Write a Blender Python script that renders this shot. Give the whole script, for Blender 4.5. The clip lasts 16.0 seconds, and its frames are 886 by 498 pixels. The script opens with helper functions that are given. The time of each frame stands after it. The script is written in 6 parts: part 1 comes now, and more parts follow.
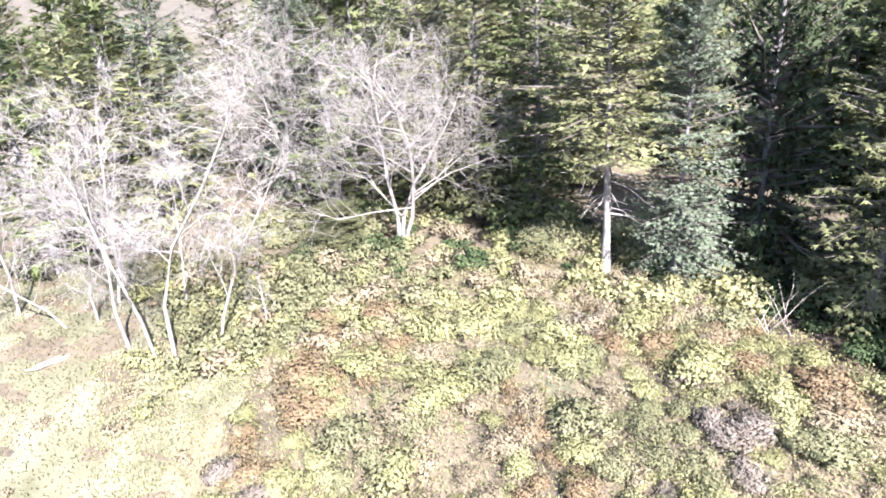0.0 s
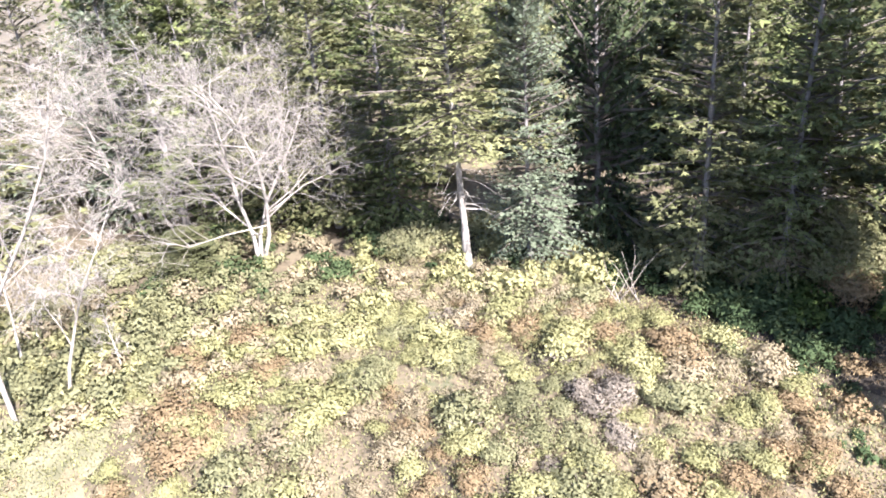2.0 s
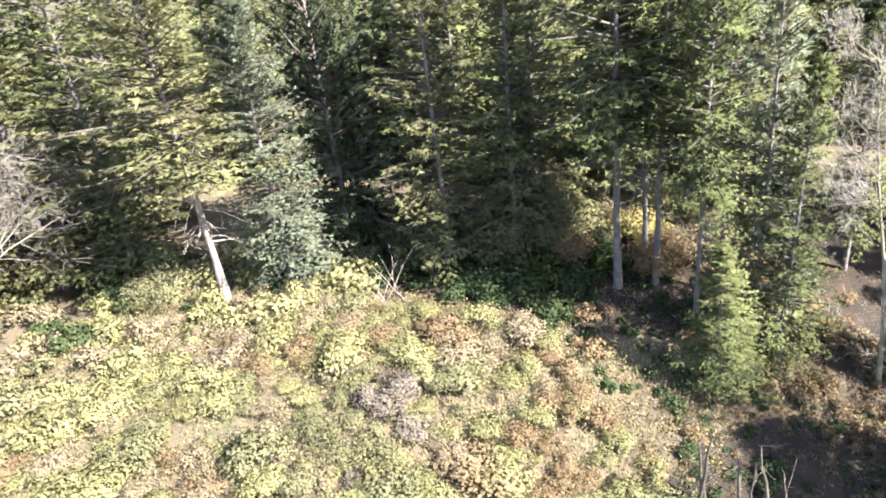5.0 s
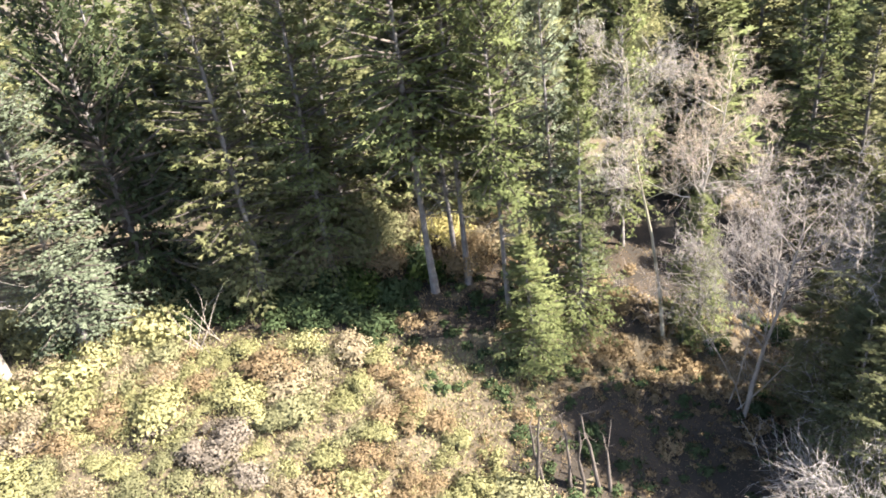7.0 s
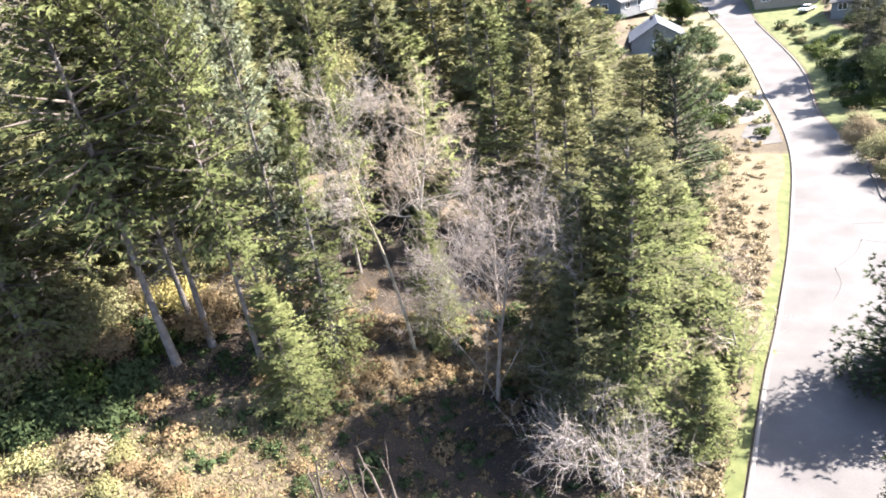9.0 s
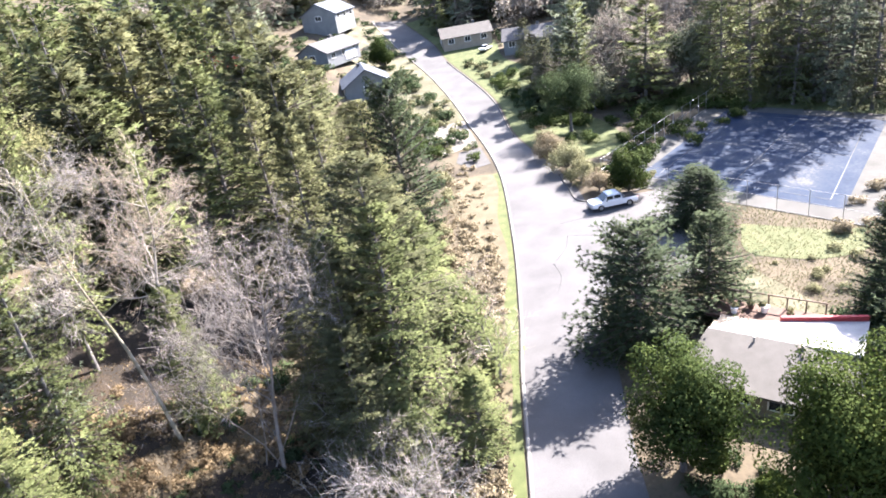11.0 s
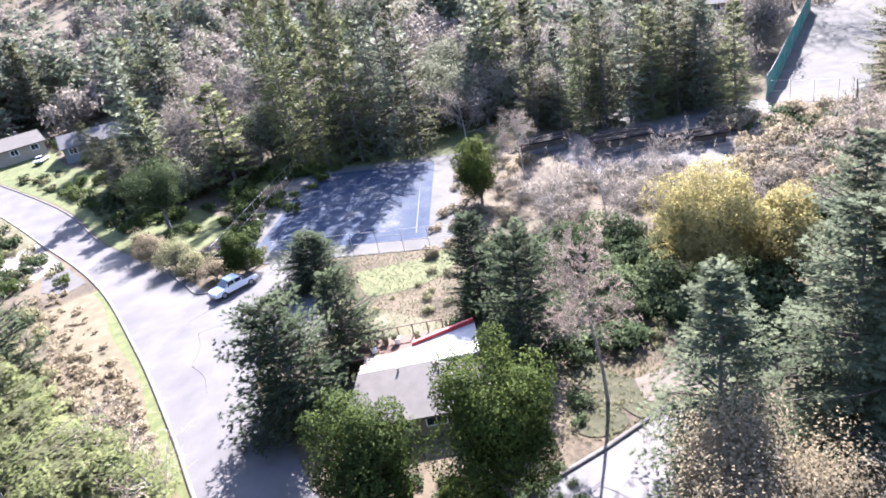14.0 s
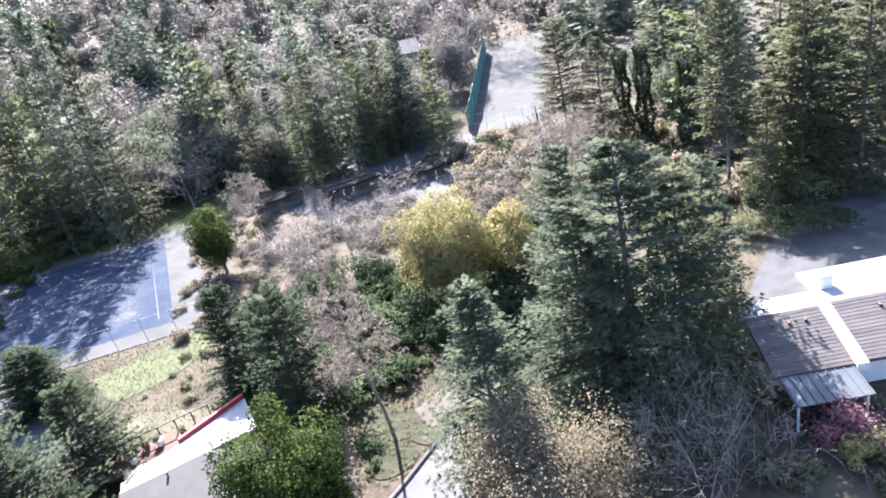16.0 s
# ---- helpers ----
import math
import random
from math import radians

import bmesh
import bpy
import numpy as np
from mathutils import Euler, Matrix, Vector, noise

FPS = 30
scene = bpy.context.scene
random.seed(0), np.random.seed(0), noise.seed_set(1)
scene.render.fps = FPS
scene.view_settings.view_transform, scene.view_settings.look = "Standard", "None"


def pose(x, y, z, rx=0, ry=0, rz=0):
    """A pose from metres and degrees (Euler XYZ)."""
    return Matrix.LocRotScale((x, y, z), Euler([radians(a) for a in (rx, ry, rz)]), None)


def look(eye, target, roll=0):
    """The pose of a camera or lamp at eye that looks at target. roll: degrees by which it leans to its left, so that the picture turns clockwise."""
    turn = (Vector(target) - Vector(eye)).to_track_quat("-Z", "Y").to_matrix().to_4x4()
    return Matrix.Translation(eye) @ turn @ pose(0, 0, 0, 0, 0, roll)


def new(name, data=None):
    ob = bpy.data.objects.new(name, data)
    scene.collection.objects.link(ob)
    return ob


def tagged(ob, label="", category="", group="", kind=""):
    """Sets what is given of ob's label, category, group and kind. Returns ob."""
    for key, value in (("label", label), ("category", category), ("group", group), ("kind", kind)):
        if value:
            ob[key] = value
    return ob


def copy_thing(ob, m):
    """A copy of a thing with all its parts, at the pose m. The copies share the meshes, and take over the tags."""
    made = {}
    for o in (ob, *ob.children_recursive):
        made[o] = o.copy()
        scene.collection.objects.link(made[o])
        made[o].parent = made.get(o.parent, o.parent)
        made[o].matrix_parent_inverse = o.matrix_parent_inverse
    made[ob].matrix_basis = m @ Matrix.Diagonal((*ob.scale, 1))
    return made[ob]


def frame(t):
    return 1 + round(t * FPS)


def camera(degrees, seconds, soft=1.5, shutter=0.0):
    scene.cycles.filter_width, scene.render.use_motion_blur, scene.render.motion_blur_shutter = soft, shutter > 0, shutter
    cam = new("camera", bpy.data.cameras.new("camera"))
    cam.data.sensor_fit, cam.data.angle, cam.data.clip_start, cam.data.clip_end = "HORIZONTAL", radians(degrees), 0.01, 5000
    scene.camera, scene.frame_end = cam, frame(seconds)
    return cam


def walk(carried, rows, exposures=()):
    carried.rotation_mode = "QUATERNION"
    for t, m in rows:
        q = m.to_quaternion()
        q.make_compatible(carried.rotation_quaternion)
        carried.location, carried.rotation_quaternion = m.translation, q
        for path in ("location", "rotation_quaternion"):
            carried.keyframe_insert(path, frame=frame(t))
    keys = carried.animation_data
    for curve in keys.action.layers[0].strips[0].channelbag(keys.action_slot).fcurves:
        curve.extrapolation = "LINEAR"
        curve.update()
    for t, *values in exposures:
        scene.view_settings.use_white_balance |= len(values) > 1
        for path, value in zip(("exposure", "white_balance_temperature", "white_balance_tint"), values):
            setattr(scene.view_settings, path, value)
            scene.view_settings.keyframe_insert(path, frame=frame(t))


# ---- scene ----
cam = camera(69.34, 16.0, soft=1.8)
EYE = (0.0, 0.0, 31.0)
PATH = [
    (0.0, 67.08, 3.43, 66.61),
    (0.5, 66.96, 3.95, 63.44),
    (1.0, 66.83, 4.45, 59.96),
    (1.5, 66.70, 4.91, 56.45),
    (2.0, 66.54, 5.27, 52.55),
    (2.5, 66.34, 5.63, 48.54),
    (3.0, 66.14, 5.89, 44.46),
    (3.5, 65.90, 6.20, 40.37),
    (4.0, 65.67, 6.35, 36.29),
    (6.3, 64.85, 7.12, 17.96),
    (6.5, 64.81, 7.11, 16.16),
    (7.0, 64.60, 7.43, 9.77),
    (7.5, 64.42, 7.68, 3.04),
    (8.0, 64.34, 7.81, -3.61),
    (8.5, 64.32, 7.94, -10.06),
    (9.0, 64.34, 8.12, -16.38),
    (9.2, 64.34, 8.18, -18.89),
    (11.3, 64.87, 9.14, -45.08),
    (11.5, 64.92, 9.19, -47.59),
    (12.0, 64.99, 9.41, -53.51),
    (12.5, 65.10, 9.65, -59.68),
    (13.0, 65.18, 9.97, -65.91),
    (13.5, 65.21, 10.36, -72.16),
    (14.0, 65.20, 10.75, -78.46),
    (14.5, 65.16, 11.20, -84.76),
    (15.0, 65.06, 11.58, -91.02),
    (15.5, 64.89, 11.96, -97.38),
    (16.0, 64.69, 12.38, -103.84),
]
walk(cam, [(t, pose(*EYE, a, b, c)) for t, a, b, c in PATH],
     exposures=[(0.0, 2.92, 5800, 20), (2.0, 2.9, 6050, 19), (4.0, 2.92, 6200, 16), (7.0, 2.9, 6800, 14), (9.0, 2.95, 6650, 17), (12.0, 2.88, 6100, 21), (14.0, 2.84, 5900, 24), (16.0, 2.72, 5750, 20)])

# ---- light: clear autumn sky, sun from +x ----
world = bpy.data.worlds.new("sky")
scene.world = world
world.use_nodes = True
wn = world.node_tree
sky = wn.nodes.new("ShaderNodeTexSky")
sky.sky_type = "NISHITA"
sky.sun_disc = False
sky.sun_elevation = radians(41)
sky.sun_rotation = radians(90)
sky.dust_density = 1.2
wn.nodes["Background"].inputs["Strength"].default_value = 0.085
wn.links.new(sky.outputs[0], wn.nodes["Background"].inputs["Color"])
sun = new("sun", bpy.data.lights.new("sun", "SUN"))
sun.data.energy = 4.9
sun.data.angle = radians(0.53)
sun.data.color = (1.0, 0.95, 0.86)
SUN_FROM = Vector((math.cos(radians(41)), 0.0, math.sin(radians(41)))).normalized()
sun.matrix_basis = look(SUN_FROM * 60, (0, 0, 0))


# ---- materials ----
def material(name, colors, rough=0.8, scale=1.0, bump=0.0, island=0.0, fine=9.0, metal=0.0, spec=0.3, through_light=0.0, obj=0.0):
    """A surface whose colour wanders between the given colours at two scales; island and obj vary it piece by piece and thing by thing."""
    m = bpy.data.materials.new(name)
    m.use_nodes = True
    nt = m.node_tree
    N, L = nt.nodes, nt.links
    bsdf = N["Principled BSDF"]
    geo = N.new("ShaderNodeNewGeometry")
    big = N.new("ShaderNodeTexNoise")
    big.inputs["Scale"].default_value = scale
    big.inputs["Detail"].default_value = 5
    small = N.new("ShaderNodeTexNoise")
    small.inputs["Scale"].default_value = scale * fine
    small.inputs["Detail"].default_value = 3
    for n in (big, small):
        L.new(geo.outputs["Position"], n.inputs["Vector"])
    mix = N.new("ShaderNodeMath")
    mix.operation = "MULTIPLY_ADD"
    L.new(small.outputs[0], mix.inputs[0])
    mix.inputs[1].default_value = 0.6
    L.new(big.outputs[0], mix.inputs[2])
    last = mix.outputs[0]
    if island:
        a = N.new("ShaderNodeMath")
        a.operation = "MULTIPLY_ADD"
        L.new(geo.outputs["Random Per Island"], a.inputs[0])
        a.inputs[1].default_value = island
        L.new(last, a.inputs[2])
        last = a.outputs[0]
    if obj:
        info = N.new("ShaderNodeObjectInfo")
        a = N.new("ShaderNodeMath")
        a.operation = "MULTIPLY_ADD"
        L.new(info.outputs["Random"], a.inputs[0])
        a.inputs[1].default_value = obj
        L.new(last, a.inputs[2])
        last = a.outputs[0]
    rng = N.new("ShaderNodeMapRange")
    rng.inputs["From Min"].default_value = 0.5
    rng.inputs["From Max"].default_value = 1.1 + island + obj
    L.new(last, rng.inputs[0])
    ramp = N.new("ShaderNodeValToRGB")
    els = ramp.color_ramp.elements
    while len(els) < len(colors):
        els.new(0.5)
    for i, c in enumerate(colors):
        els[i].position = i / max(1, len(colors) - 1)
        els[i].color = (*c, 1)
    L.new(rng.outputs[0], ramp.inputs[0])
    L.new(ramp.outputs[0], bsdf.inputs["Base Color"])
    bsdf.inputs["Roughness"].default_value = rough
    bsdf.inputs["Metallic"].default_value = metal
    bsdf.inputs["Specular IOR Level"].default_value = spec
    if bump:
        b = N.new("ShaderNodeBump")
        b.inputs["Strength"].default_value = bump
        b.inputs["Distance"].default_value = 0.05
        L.new(small.outputs[0], b.inputs["Height"])
        L.new(b.outputs[0], bsdf.inputs["Normal"])
    if through_light:
        tr = N.new("ShaderNodeBsdfTranslucent")
        L.new(ramp.outputs[0], tr.inputs["Color"])
        ms = N.new("ShaderNodeMixShader")
        ms.inputs[0].default_value = through_light
        L.new(bsdf.outputs[0], ms.inputs[1])
        L.new(tr.outputs[0], ms.inputs[2])
        L.new(ms.outputs[0], N["Material Output"].inputs["Surface"])
    return m


def leafy(name, colors, island=0.35, scale=0.35, rough=0.8):
    return material(name, colors, rough=rough, scale=scale, island=island, through_light=0.3, obj=0.3, spec=0.06)


NEEDLE = {
    "y": leafy("olive spruce needles", [(0.06, 0.066, 0.031), (0.13, 0.134, 0.064), (0.245, 0.24, 0.122)]),
    # Colour of the blue spruces; also the haze tint of far conifers.
    "b": leafy("blue-green spruce needles", [(0.072, 0.09, 0.06), (0.142, 0.166, 0.113), (0.235, 0.26, 0.187)]),
    "d": leafy("deep green spruce needles", [(0.038, 0.045, 0.024), (0.084, 0.09, 0.045), (0.16, 0.158, 0.08)]),
    "g": leafy("green spruce needles", [(0.046, 0.058, 0.025), (0.104, 0.122, 0.05), (0.205, 0.22, 0.095)]),
    "f": leafy("deep blue-green spruce needles", [(0.036, 0.048, 0.028), (0.078, 0.096, 0.056), (0.155, 0.175, 0.105)]),
    "k": leafy("dark garden spruce needles", [(0.018, 0.029, 0.016), (0.042, 0.058, 0.03), (0.09, 0.107, 0.054)]),
}
LEAF = {
    "g": leafy("green leaves", [(0.017, 0.029, 0.009), (0.044, 0.065, 0.018), (0.115, 0.137, 0.043)]),
    "l": leafy("bright green leaves", [(0.016, 0.028, 0.008), (0.046, 0.067, 0.016), (0.13, 0.152, 0.038)]),
    "k": leafy("dark green leaves", [(0.022, 0.038, 0.018), (0.05, 0.072, 0.033), (0.1, 0.122, 0.056)]),
    "y": leafy("yellow autumn leaves", [(0.19, 0.162, 0.064), (0.33, 0.29, 0.12), (0.47, 0.42, 0.19)]),
    "t": leafy("tan autumn leaves", [(0.12, 0.1, 0.064), (0.215, 0.18, 0.118), (0.315, 0.27, 0.185)]),
    "p": leafy("pale dry twig leaves", [(0.1, 0.087, 0.07), (0.17, 0.152, 0.126), (0.26, 0.237, 0.202)]),
    "h": leafy("pale bare twigs", [(0.12, 0.107, 0.09), (0.185, 0.167, 0.142), (0.26, 0.235, 0.203)], island=0.15),
    "e": leafy("grey-green willow leaves", [(0.06, 0.068, 0.045), (0.12, 0.13, 0.085), (0.2, 0.205, 0.145)], island=0.2),
    "m": leafy("pink maple leaves", [(0.17, 0.075, 0.085), (0.3, 0.15, 0.165), (0.42, 0.24, 0.25)]),
    "o": leafy("olive shrub leaves", [(0.08, 0.083, 0.045), (0.16, 0.158, 0.085), (0.26, 0.25, 0.145)]),
    "v": leafy("yellow-green shrub leaves", [(0.11, 0.11, 0.049), (0.215, 0.209, 0.1), (0.33, 0.315, 0.168)]),
    "r": leafy("rusty shrub leaves", [(0.105, 0.074, 0.042), (0.185, 0.137, 0.08), (0.275, 0.213, 0.13)]),
    "s": leafy("grey dry bramble stems", [(0.085, 0.07, 0.055), (0.15, 0.128, 0.103), (0.23, 0.202, 0.168)]),
}
BARK = {
    "w": material("pale alder bark", [(0.128, 0.113, 0.099), (0.208, 0.188, 0.167), (0.302, 0.278, 0.252)], scale=1.5, bump=0.4),
    "p": material("grey alder bark", [(0.17, 0.15, 0.125), (0.28, 0.255, 0.22), (0.4, 0.37, 0.33)], scale=1.5, bump=0.4),
    "o": material("olive grey bark", [(0.12, 0.105, 0.075), (0.24, 0.215, 0.16), (0.36, 0.32, 0.25)], scale=1.5, bump=0.4),
    "s": material("silver twig bark", [(0.2, 0.185, 0.17), (0.3, 0.28, 0.265), (0.4, 0.38, 0.36)], scale=1.5, bump=0.4),
    "r": material("reddish brown bark", [(0.145, 0.108, 0.082), (0.25, 0.192, 0.15), (0.36, 0.288, 0.232)], scale=1.5, bump=0.4),
    "g": material("grey brown bark", [(0.12, 0.1, 0.08), (0.22, 0.19, 0.16), (0.34, 0.3, 0.26)], scale=1.5, bump=0.4),
    "beige": material("fine beige twigs", [(0.155, 0.125, 0.094), (0.245, 0.2, 0.153), (0.345, 0.287, 0.225)], scale=1.5),
    "twig": material("fine grey-brown twigs", [(0.11, 0.094, 0.082), (0.18, 0.158, 0.142), (0.26, 0.235, 0.215)], scale=1.5),
    "n": material("grey spruce bark", [(0.07, 0.063, 0.06), (0.125, 0.115, 0.112), (0.2, 0.187, 0.184)], scale=2, bump=0.6),
    # Bark with shade in its colour: limbs inside crowns, dead gully stems.
    "d": material("bark darkened for shade", [(0.04, 0.033, 0.028), (0.075, 0.063, 0.055), (0.12, 0.1, 0.088)], scale=2),
}
M_GROUND = material("forest and meadow soil", [(0.03, 0.026, 0.018), (0.06, 0.048, 0.032), (0.1, 0.08, 0.052), (0.06, 0.062, 0.034)], rough=0.95, scale=0.18, bump=0.8, fine=14)
M_DRYGRASS = material("dry meadow grass", [(0.06, 0.058, 0.032), (0.1, 0.094, 0.056), (0.15, 0.138, 0.095)], rough=0.95, scale=0.35, bump=0.8, fine=20)
M_TANGRASS = material("tan dry grass", [(0.07, 0.058, 0.035), (0.108, 0.09, 0.055), (0.148, 0.124, 0.08)], rough=0.95, scale=0.5, bump=0.8, fine=20)
M_LAWN = material("mown lawn", [(0.042, 0.056, 0.018), (0.074, 0.088, 0.03), (0.115, 0.122, 0.05)], rough=0.9, scale=0.8, bump=0.5, fine=25)
M_LUSH = material("bright court lawn", [(0.05, 0.06, 0.022), (0.08, 0.09, 0.036), (0.12, 0.118, 0.058)], rough=0.9, scale=0.8, bump=0.5, fine=25)
M_PATH = material("pale trodden soil", [(0.075, 0.064, 0.05), (0.105, 0.091, 0.073), (0.14, 0.122, 0.1)], rough=0.95, scale=0.7, bump=0.5, fine=15)
M_MOSS = material("moss and low ground cover", [(0.022, 0.024, 0.011), (0.045, 0.046, 0.024), (0.075, 0.07, 0.042)], rough=0.95, scale=1.2, bump=0.9, fine=14)
# Leaf litter with the shade of gully and wood in its colour.
M_SHADED_LITTER = material("leaf litter darkened for shade", [(0.012, 0.01, 0.008), (0.024, 0.019, 0.014), (0.05, 0.035, 0.022)], rough=0.95, scale=0.5, bump=0.8, fine=14)
M_ASPHALT = material("sun-bleached asphalt", [(0.062, 0.06, 0.06), (0.084, 0.082, 0.082), (0.112, 0.109, 0.11)], rough=0.85, scale=0.25, bump=0.2, fine=60)
# Dark by itself on the pullout; elsewhere its darkness stands for tree shade.
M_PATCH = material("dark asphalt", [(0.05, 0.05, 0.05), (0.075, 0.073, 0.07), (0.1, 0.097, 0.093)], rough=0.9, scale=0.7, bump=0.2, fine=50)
M_CRACK = material("tar crack filler", [(0.05, 0.049, 0.048), (0.075, 0.073, 0.072)], rough=0.8, scale=2)
M_KERB = material("concrete kerb", [(0.15, 0.142, 0.13), (0.21, 0.2, 0.185)], rough=0.85, scale=1.5, bump=0.3)
M_DARKKERB = material("weathered dark kerb", [(0.07, 0.065, 0.06), (0.13, 0.12, 0.11)], rough=0.85, scale=1.5, bump=0.3)
M_CONC = material("pale concrete", [(0.08, 0.078, 0.076), (0.12, 0.117, 0.114)], rough=0.8, scale=0.6, bump=0.2, fine=30)
M_COURT = material("worn blue court paint", [(0.007, 0.016, 0.04), (0.012, 0.026, 0.054), (0.03, 0.041, 0.062), (0.1, 0.101, 0.1)], rough=0.92, scale=0.22, fine=14)
M_COURT_RIM = material("worn pale court surround", [(0.05, 0.05, 0.045), (0.095, 0.093, 0.086)], rough=0.92, scale=0.4, fine=20)
M_LINE = material("faded white line paint", [(0.05, 0.055, 0.06), (0.11, 0.112, 0.115)], rough=0.85, scale=3)
M_METAL = material("galvanised steel", [(0.3, 0.3, 0.3), (0.42, 0.42, 0.42)], rough=0.45, metal=0.7, scale=4)
M_GREENSCREEN = material("teal windscreen cloth", [(0.015, 0.13, 0.1), (0.03, 0.2, 0.16)], rough=0.7, scale=1.2)
M_WHITE = material("white paint", [(0.7, 0.7, 0.68), (0.8, 0.8, 0.79)], rough=0.5, scale=1.0)
M_ROOFWHITE = material("white roof membrane", [(0.28, 0.275, 0.265), (0.38, 0.372, 0.36)], rough=0.6, scale=0.5, fine=12)
M_TILE = material("brown-grey roof shingles", [(0.07, 0.06, 0.055), (0.11, 0.095, 0.088), (0.15, 0.132, 0.122)], rough=0.85, scale=1.2, bump=0.3, obj=0.5)
M_TANROOF = material("tan shingle roof", [(0.075, 0.07, 0.063), (0.105, 0.098, 0.089)], rough=0.85, scale=1.0, bump=0.3, fine=20)
M_SLATE = material("slate blue roof", [(0.04, 0.05, 0.068), (0.08, 0.095, 0.12)], rough=0.7, scale=1.0, bump=0.3, fine=20)
M_GREYROOF = material("grey shingle roof", [(0.05, 0.05, 0.053), (0.095, 0.094, 0.096)], rough=0.8, scale=1.0, bump=0.3, fine=20)
M_WALL = material("painted siding", [(0.14, 0.15, 0.155), (0.2, 0.21, 0.215)], rough=0.7, scale=0.8, fine=10)
M_WALLTAN = material("tan siding", [(0.2, 0.168, 0.13), (0.28, 0.24, 0.19)], rough=0.7, scale=0.8, fine=10)
M_WALLDARK = material("dark stained siding", [(0.05, 0.04, 0.035), (0.1, 0.085, 0.07)], rough=0.8, scale=0.8, fine=10)
M_RED = material("red painted trim", [(0.3, 0.03, 0.035), (0.42, 0.06, 0.06)], rough=0.5, scale=1.5)
M_DECK = material("reddish brown decking", [(0.07, 0.04, 0.028), (0.13, 0.08, 0.06)], rough=0.8, scale=2.0, bump=0.3)
M_DARKWOOD = material("weathered dark wood", [(0.07, 0.05, 0.035), (0.15, 0.11, 0.08)], rough=0.8, scale=2.0, bump=0.3)
M_DARKDECK = material("dark weathered roof boards", [(0.016, 0.014, 0.013), (0.034, 0.03, 0.028)], rough=0.95, scale=2.0, bump=0.3, spec=0.05)
M_BIN = material("dark plastic", [(0.02, 0.02, 0.022), (0.04, 0.04, 0.042)], rough=0.5, scale=3)
M_RUBBER = material("tyre rubber", [(0.015, 0.015, 0.015), (0.03, 0.03, 0.03)], rough=0.8, scale=5)
M_CARWHITE = material("white car paint", [(0.72, 0.73, 0.74), (0.8, 0.8, 0.8)], rough=0.2, scale=1.0, spec=0.6)
M_GLASS = material("dark window glass", [(0.012, 0.015, 0.018), (0.03, 0.034, 0.038)], rough=0.08, scale=0.7, spec=0.7)
M_CANOPY = material("translucent ribbed canopy", [(0.07, 0.08, 0.085), (0.11, 0.12, 0.125)], rough=0.35, scale=1.0, spec=0.5)
M_ROCK = material("pale rock and dry soil", [(0.13, 0.118, 0.098), (0.22, 0.205, 0.178)], rough=0.9, scale=0.8, bump=0.8)


# ---- mesh helpers ----
def mesh_np(name, verts, quads=None, tris=None, mat=None, smooth=False, normals=None):
    v = np.asarray(verts, float).reshape(-1, 3)
    if normals is not None:
        nn = np.asarray(normals, float)
        nn = nn / (np.linalg.norm(nn, axis=1)[:, None] + 1e-9)

        def facing(q):
            """The faces turned so that they look the way their normals do."""
            g = np.cross(v[q[:, 1]] - v[q[:, 0]], v[q[:, 2]] - v[q[:, 0]])
            return np.where((np.sum(g * nn[q[:, 0]], axis=1) < 0)[:, None], q[:, ::-1], q)
        quads = facing(np.asarray(quads, int)) if quads is not None and len(quads) else None
        tris = facing(np.asarray(tris, int)) if tris is not None and len(tris) else None
    loops, starts = [], []
    n = 0
    if quads is not None and len(quads):
        q = np.asarray(quads, int).reshape(-1, 4)
        loops.append(q.ravel())
        starts.append(np.arange(len(q)) * 4)
        n = len(q) * 4
    if tris is not None and len(tris):
        q = np.asarray(tris, int).reshape(-1, 3)
        loops.append(q.ravel())
        starts.append(n + np.arange(len(q)) * 3)
    loops, starts = np.concatenate(loops), np.concatenate(starts)
    me = bpy.data.meshes.new(name)
    me.vertices.add(len(v))
    me.vertices.foreach_set("co", v.ravel())
    me.loops.add(len(loops))
    me.loops.foreach_set("vertex_index", loops.astype(np.int32))
    me.polygons.add(len(starts))
    me.polygons.foreach_set("loop_start", starts.astype(np.int32))
    me.update(calc_edges=True)
    if smooth:
        me.polygons.foreach_set("use_smooth", np.ones(len(starts), bool))
    if mat:
        me.materials.append(mat)
    if normals is not None:
        me.normals_split_custom_set_from_vertices(nn.tolist())
    return me


def sprays(base, way, length, width, rng, up=0.8):
    """Needle sprays: a middle blade and two side blades each. Returns vertices and triangles."""
    n = len(base)
    way = way / (np.linalg.norm(way, axis=1)[:, None] + 1e-9)
    nrm = rng.normal(size=(n, 3)) * 0.3
    nrm[:, 2] += up
    side = np.cross(way, nrm)
    side /= np.linalg.norm(side, axis=1)[:, None] + 1e-9
    L, W = np.asarray(length)[:, None], np.asarray(width)[:, None]
    out = []
    for a, k in ((0.0, 1.0), (0.75, 0.72), (-0.75, 0.72)):
        d = way * math.cos(a) + side * math.sin(a)
        c = side * math.cos(a) - way * math.sin(a)
        d = d + np.array([0, 0, -0.12 if a else 0.0])
        root = base + way * L * (0.16 if a else 0.0)
        out += [root + c * W * 0.5, root + d * L * k, root - c * W * 0.5]
    v = np.stack(out, 1)
    return v.reshape(-1, 3), np.arange(9 * n).reshape(-1, 3)


def part_np(name, me, parent=None, label=""):
    ob = new(name, me)
    if parent:
        ob.parent = parent
    return tagged(ob, label)


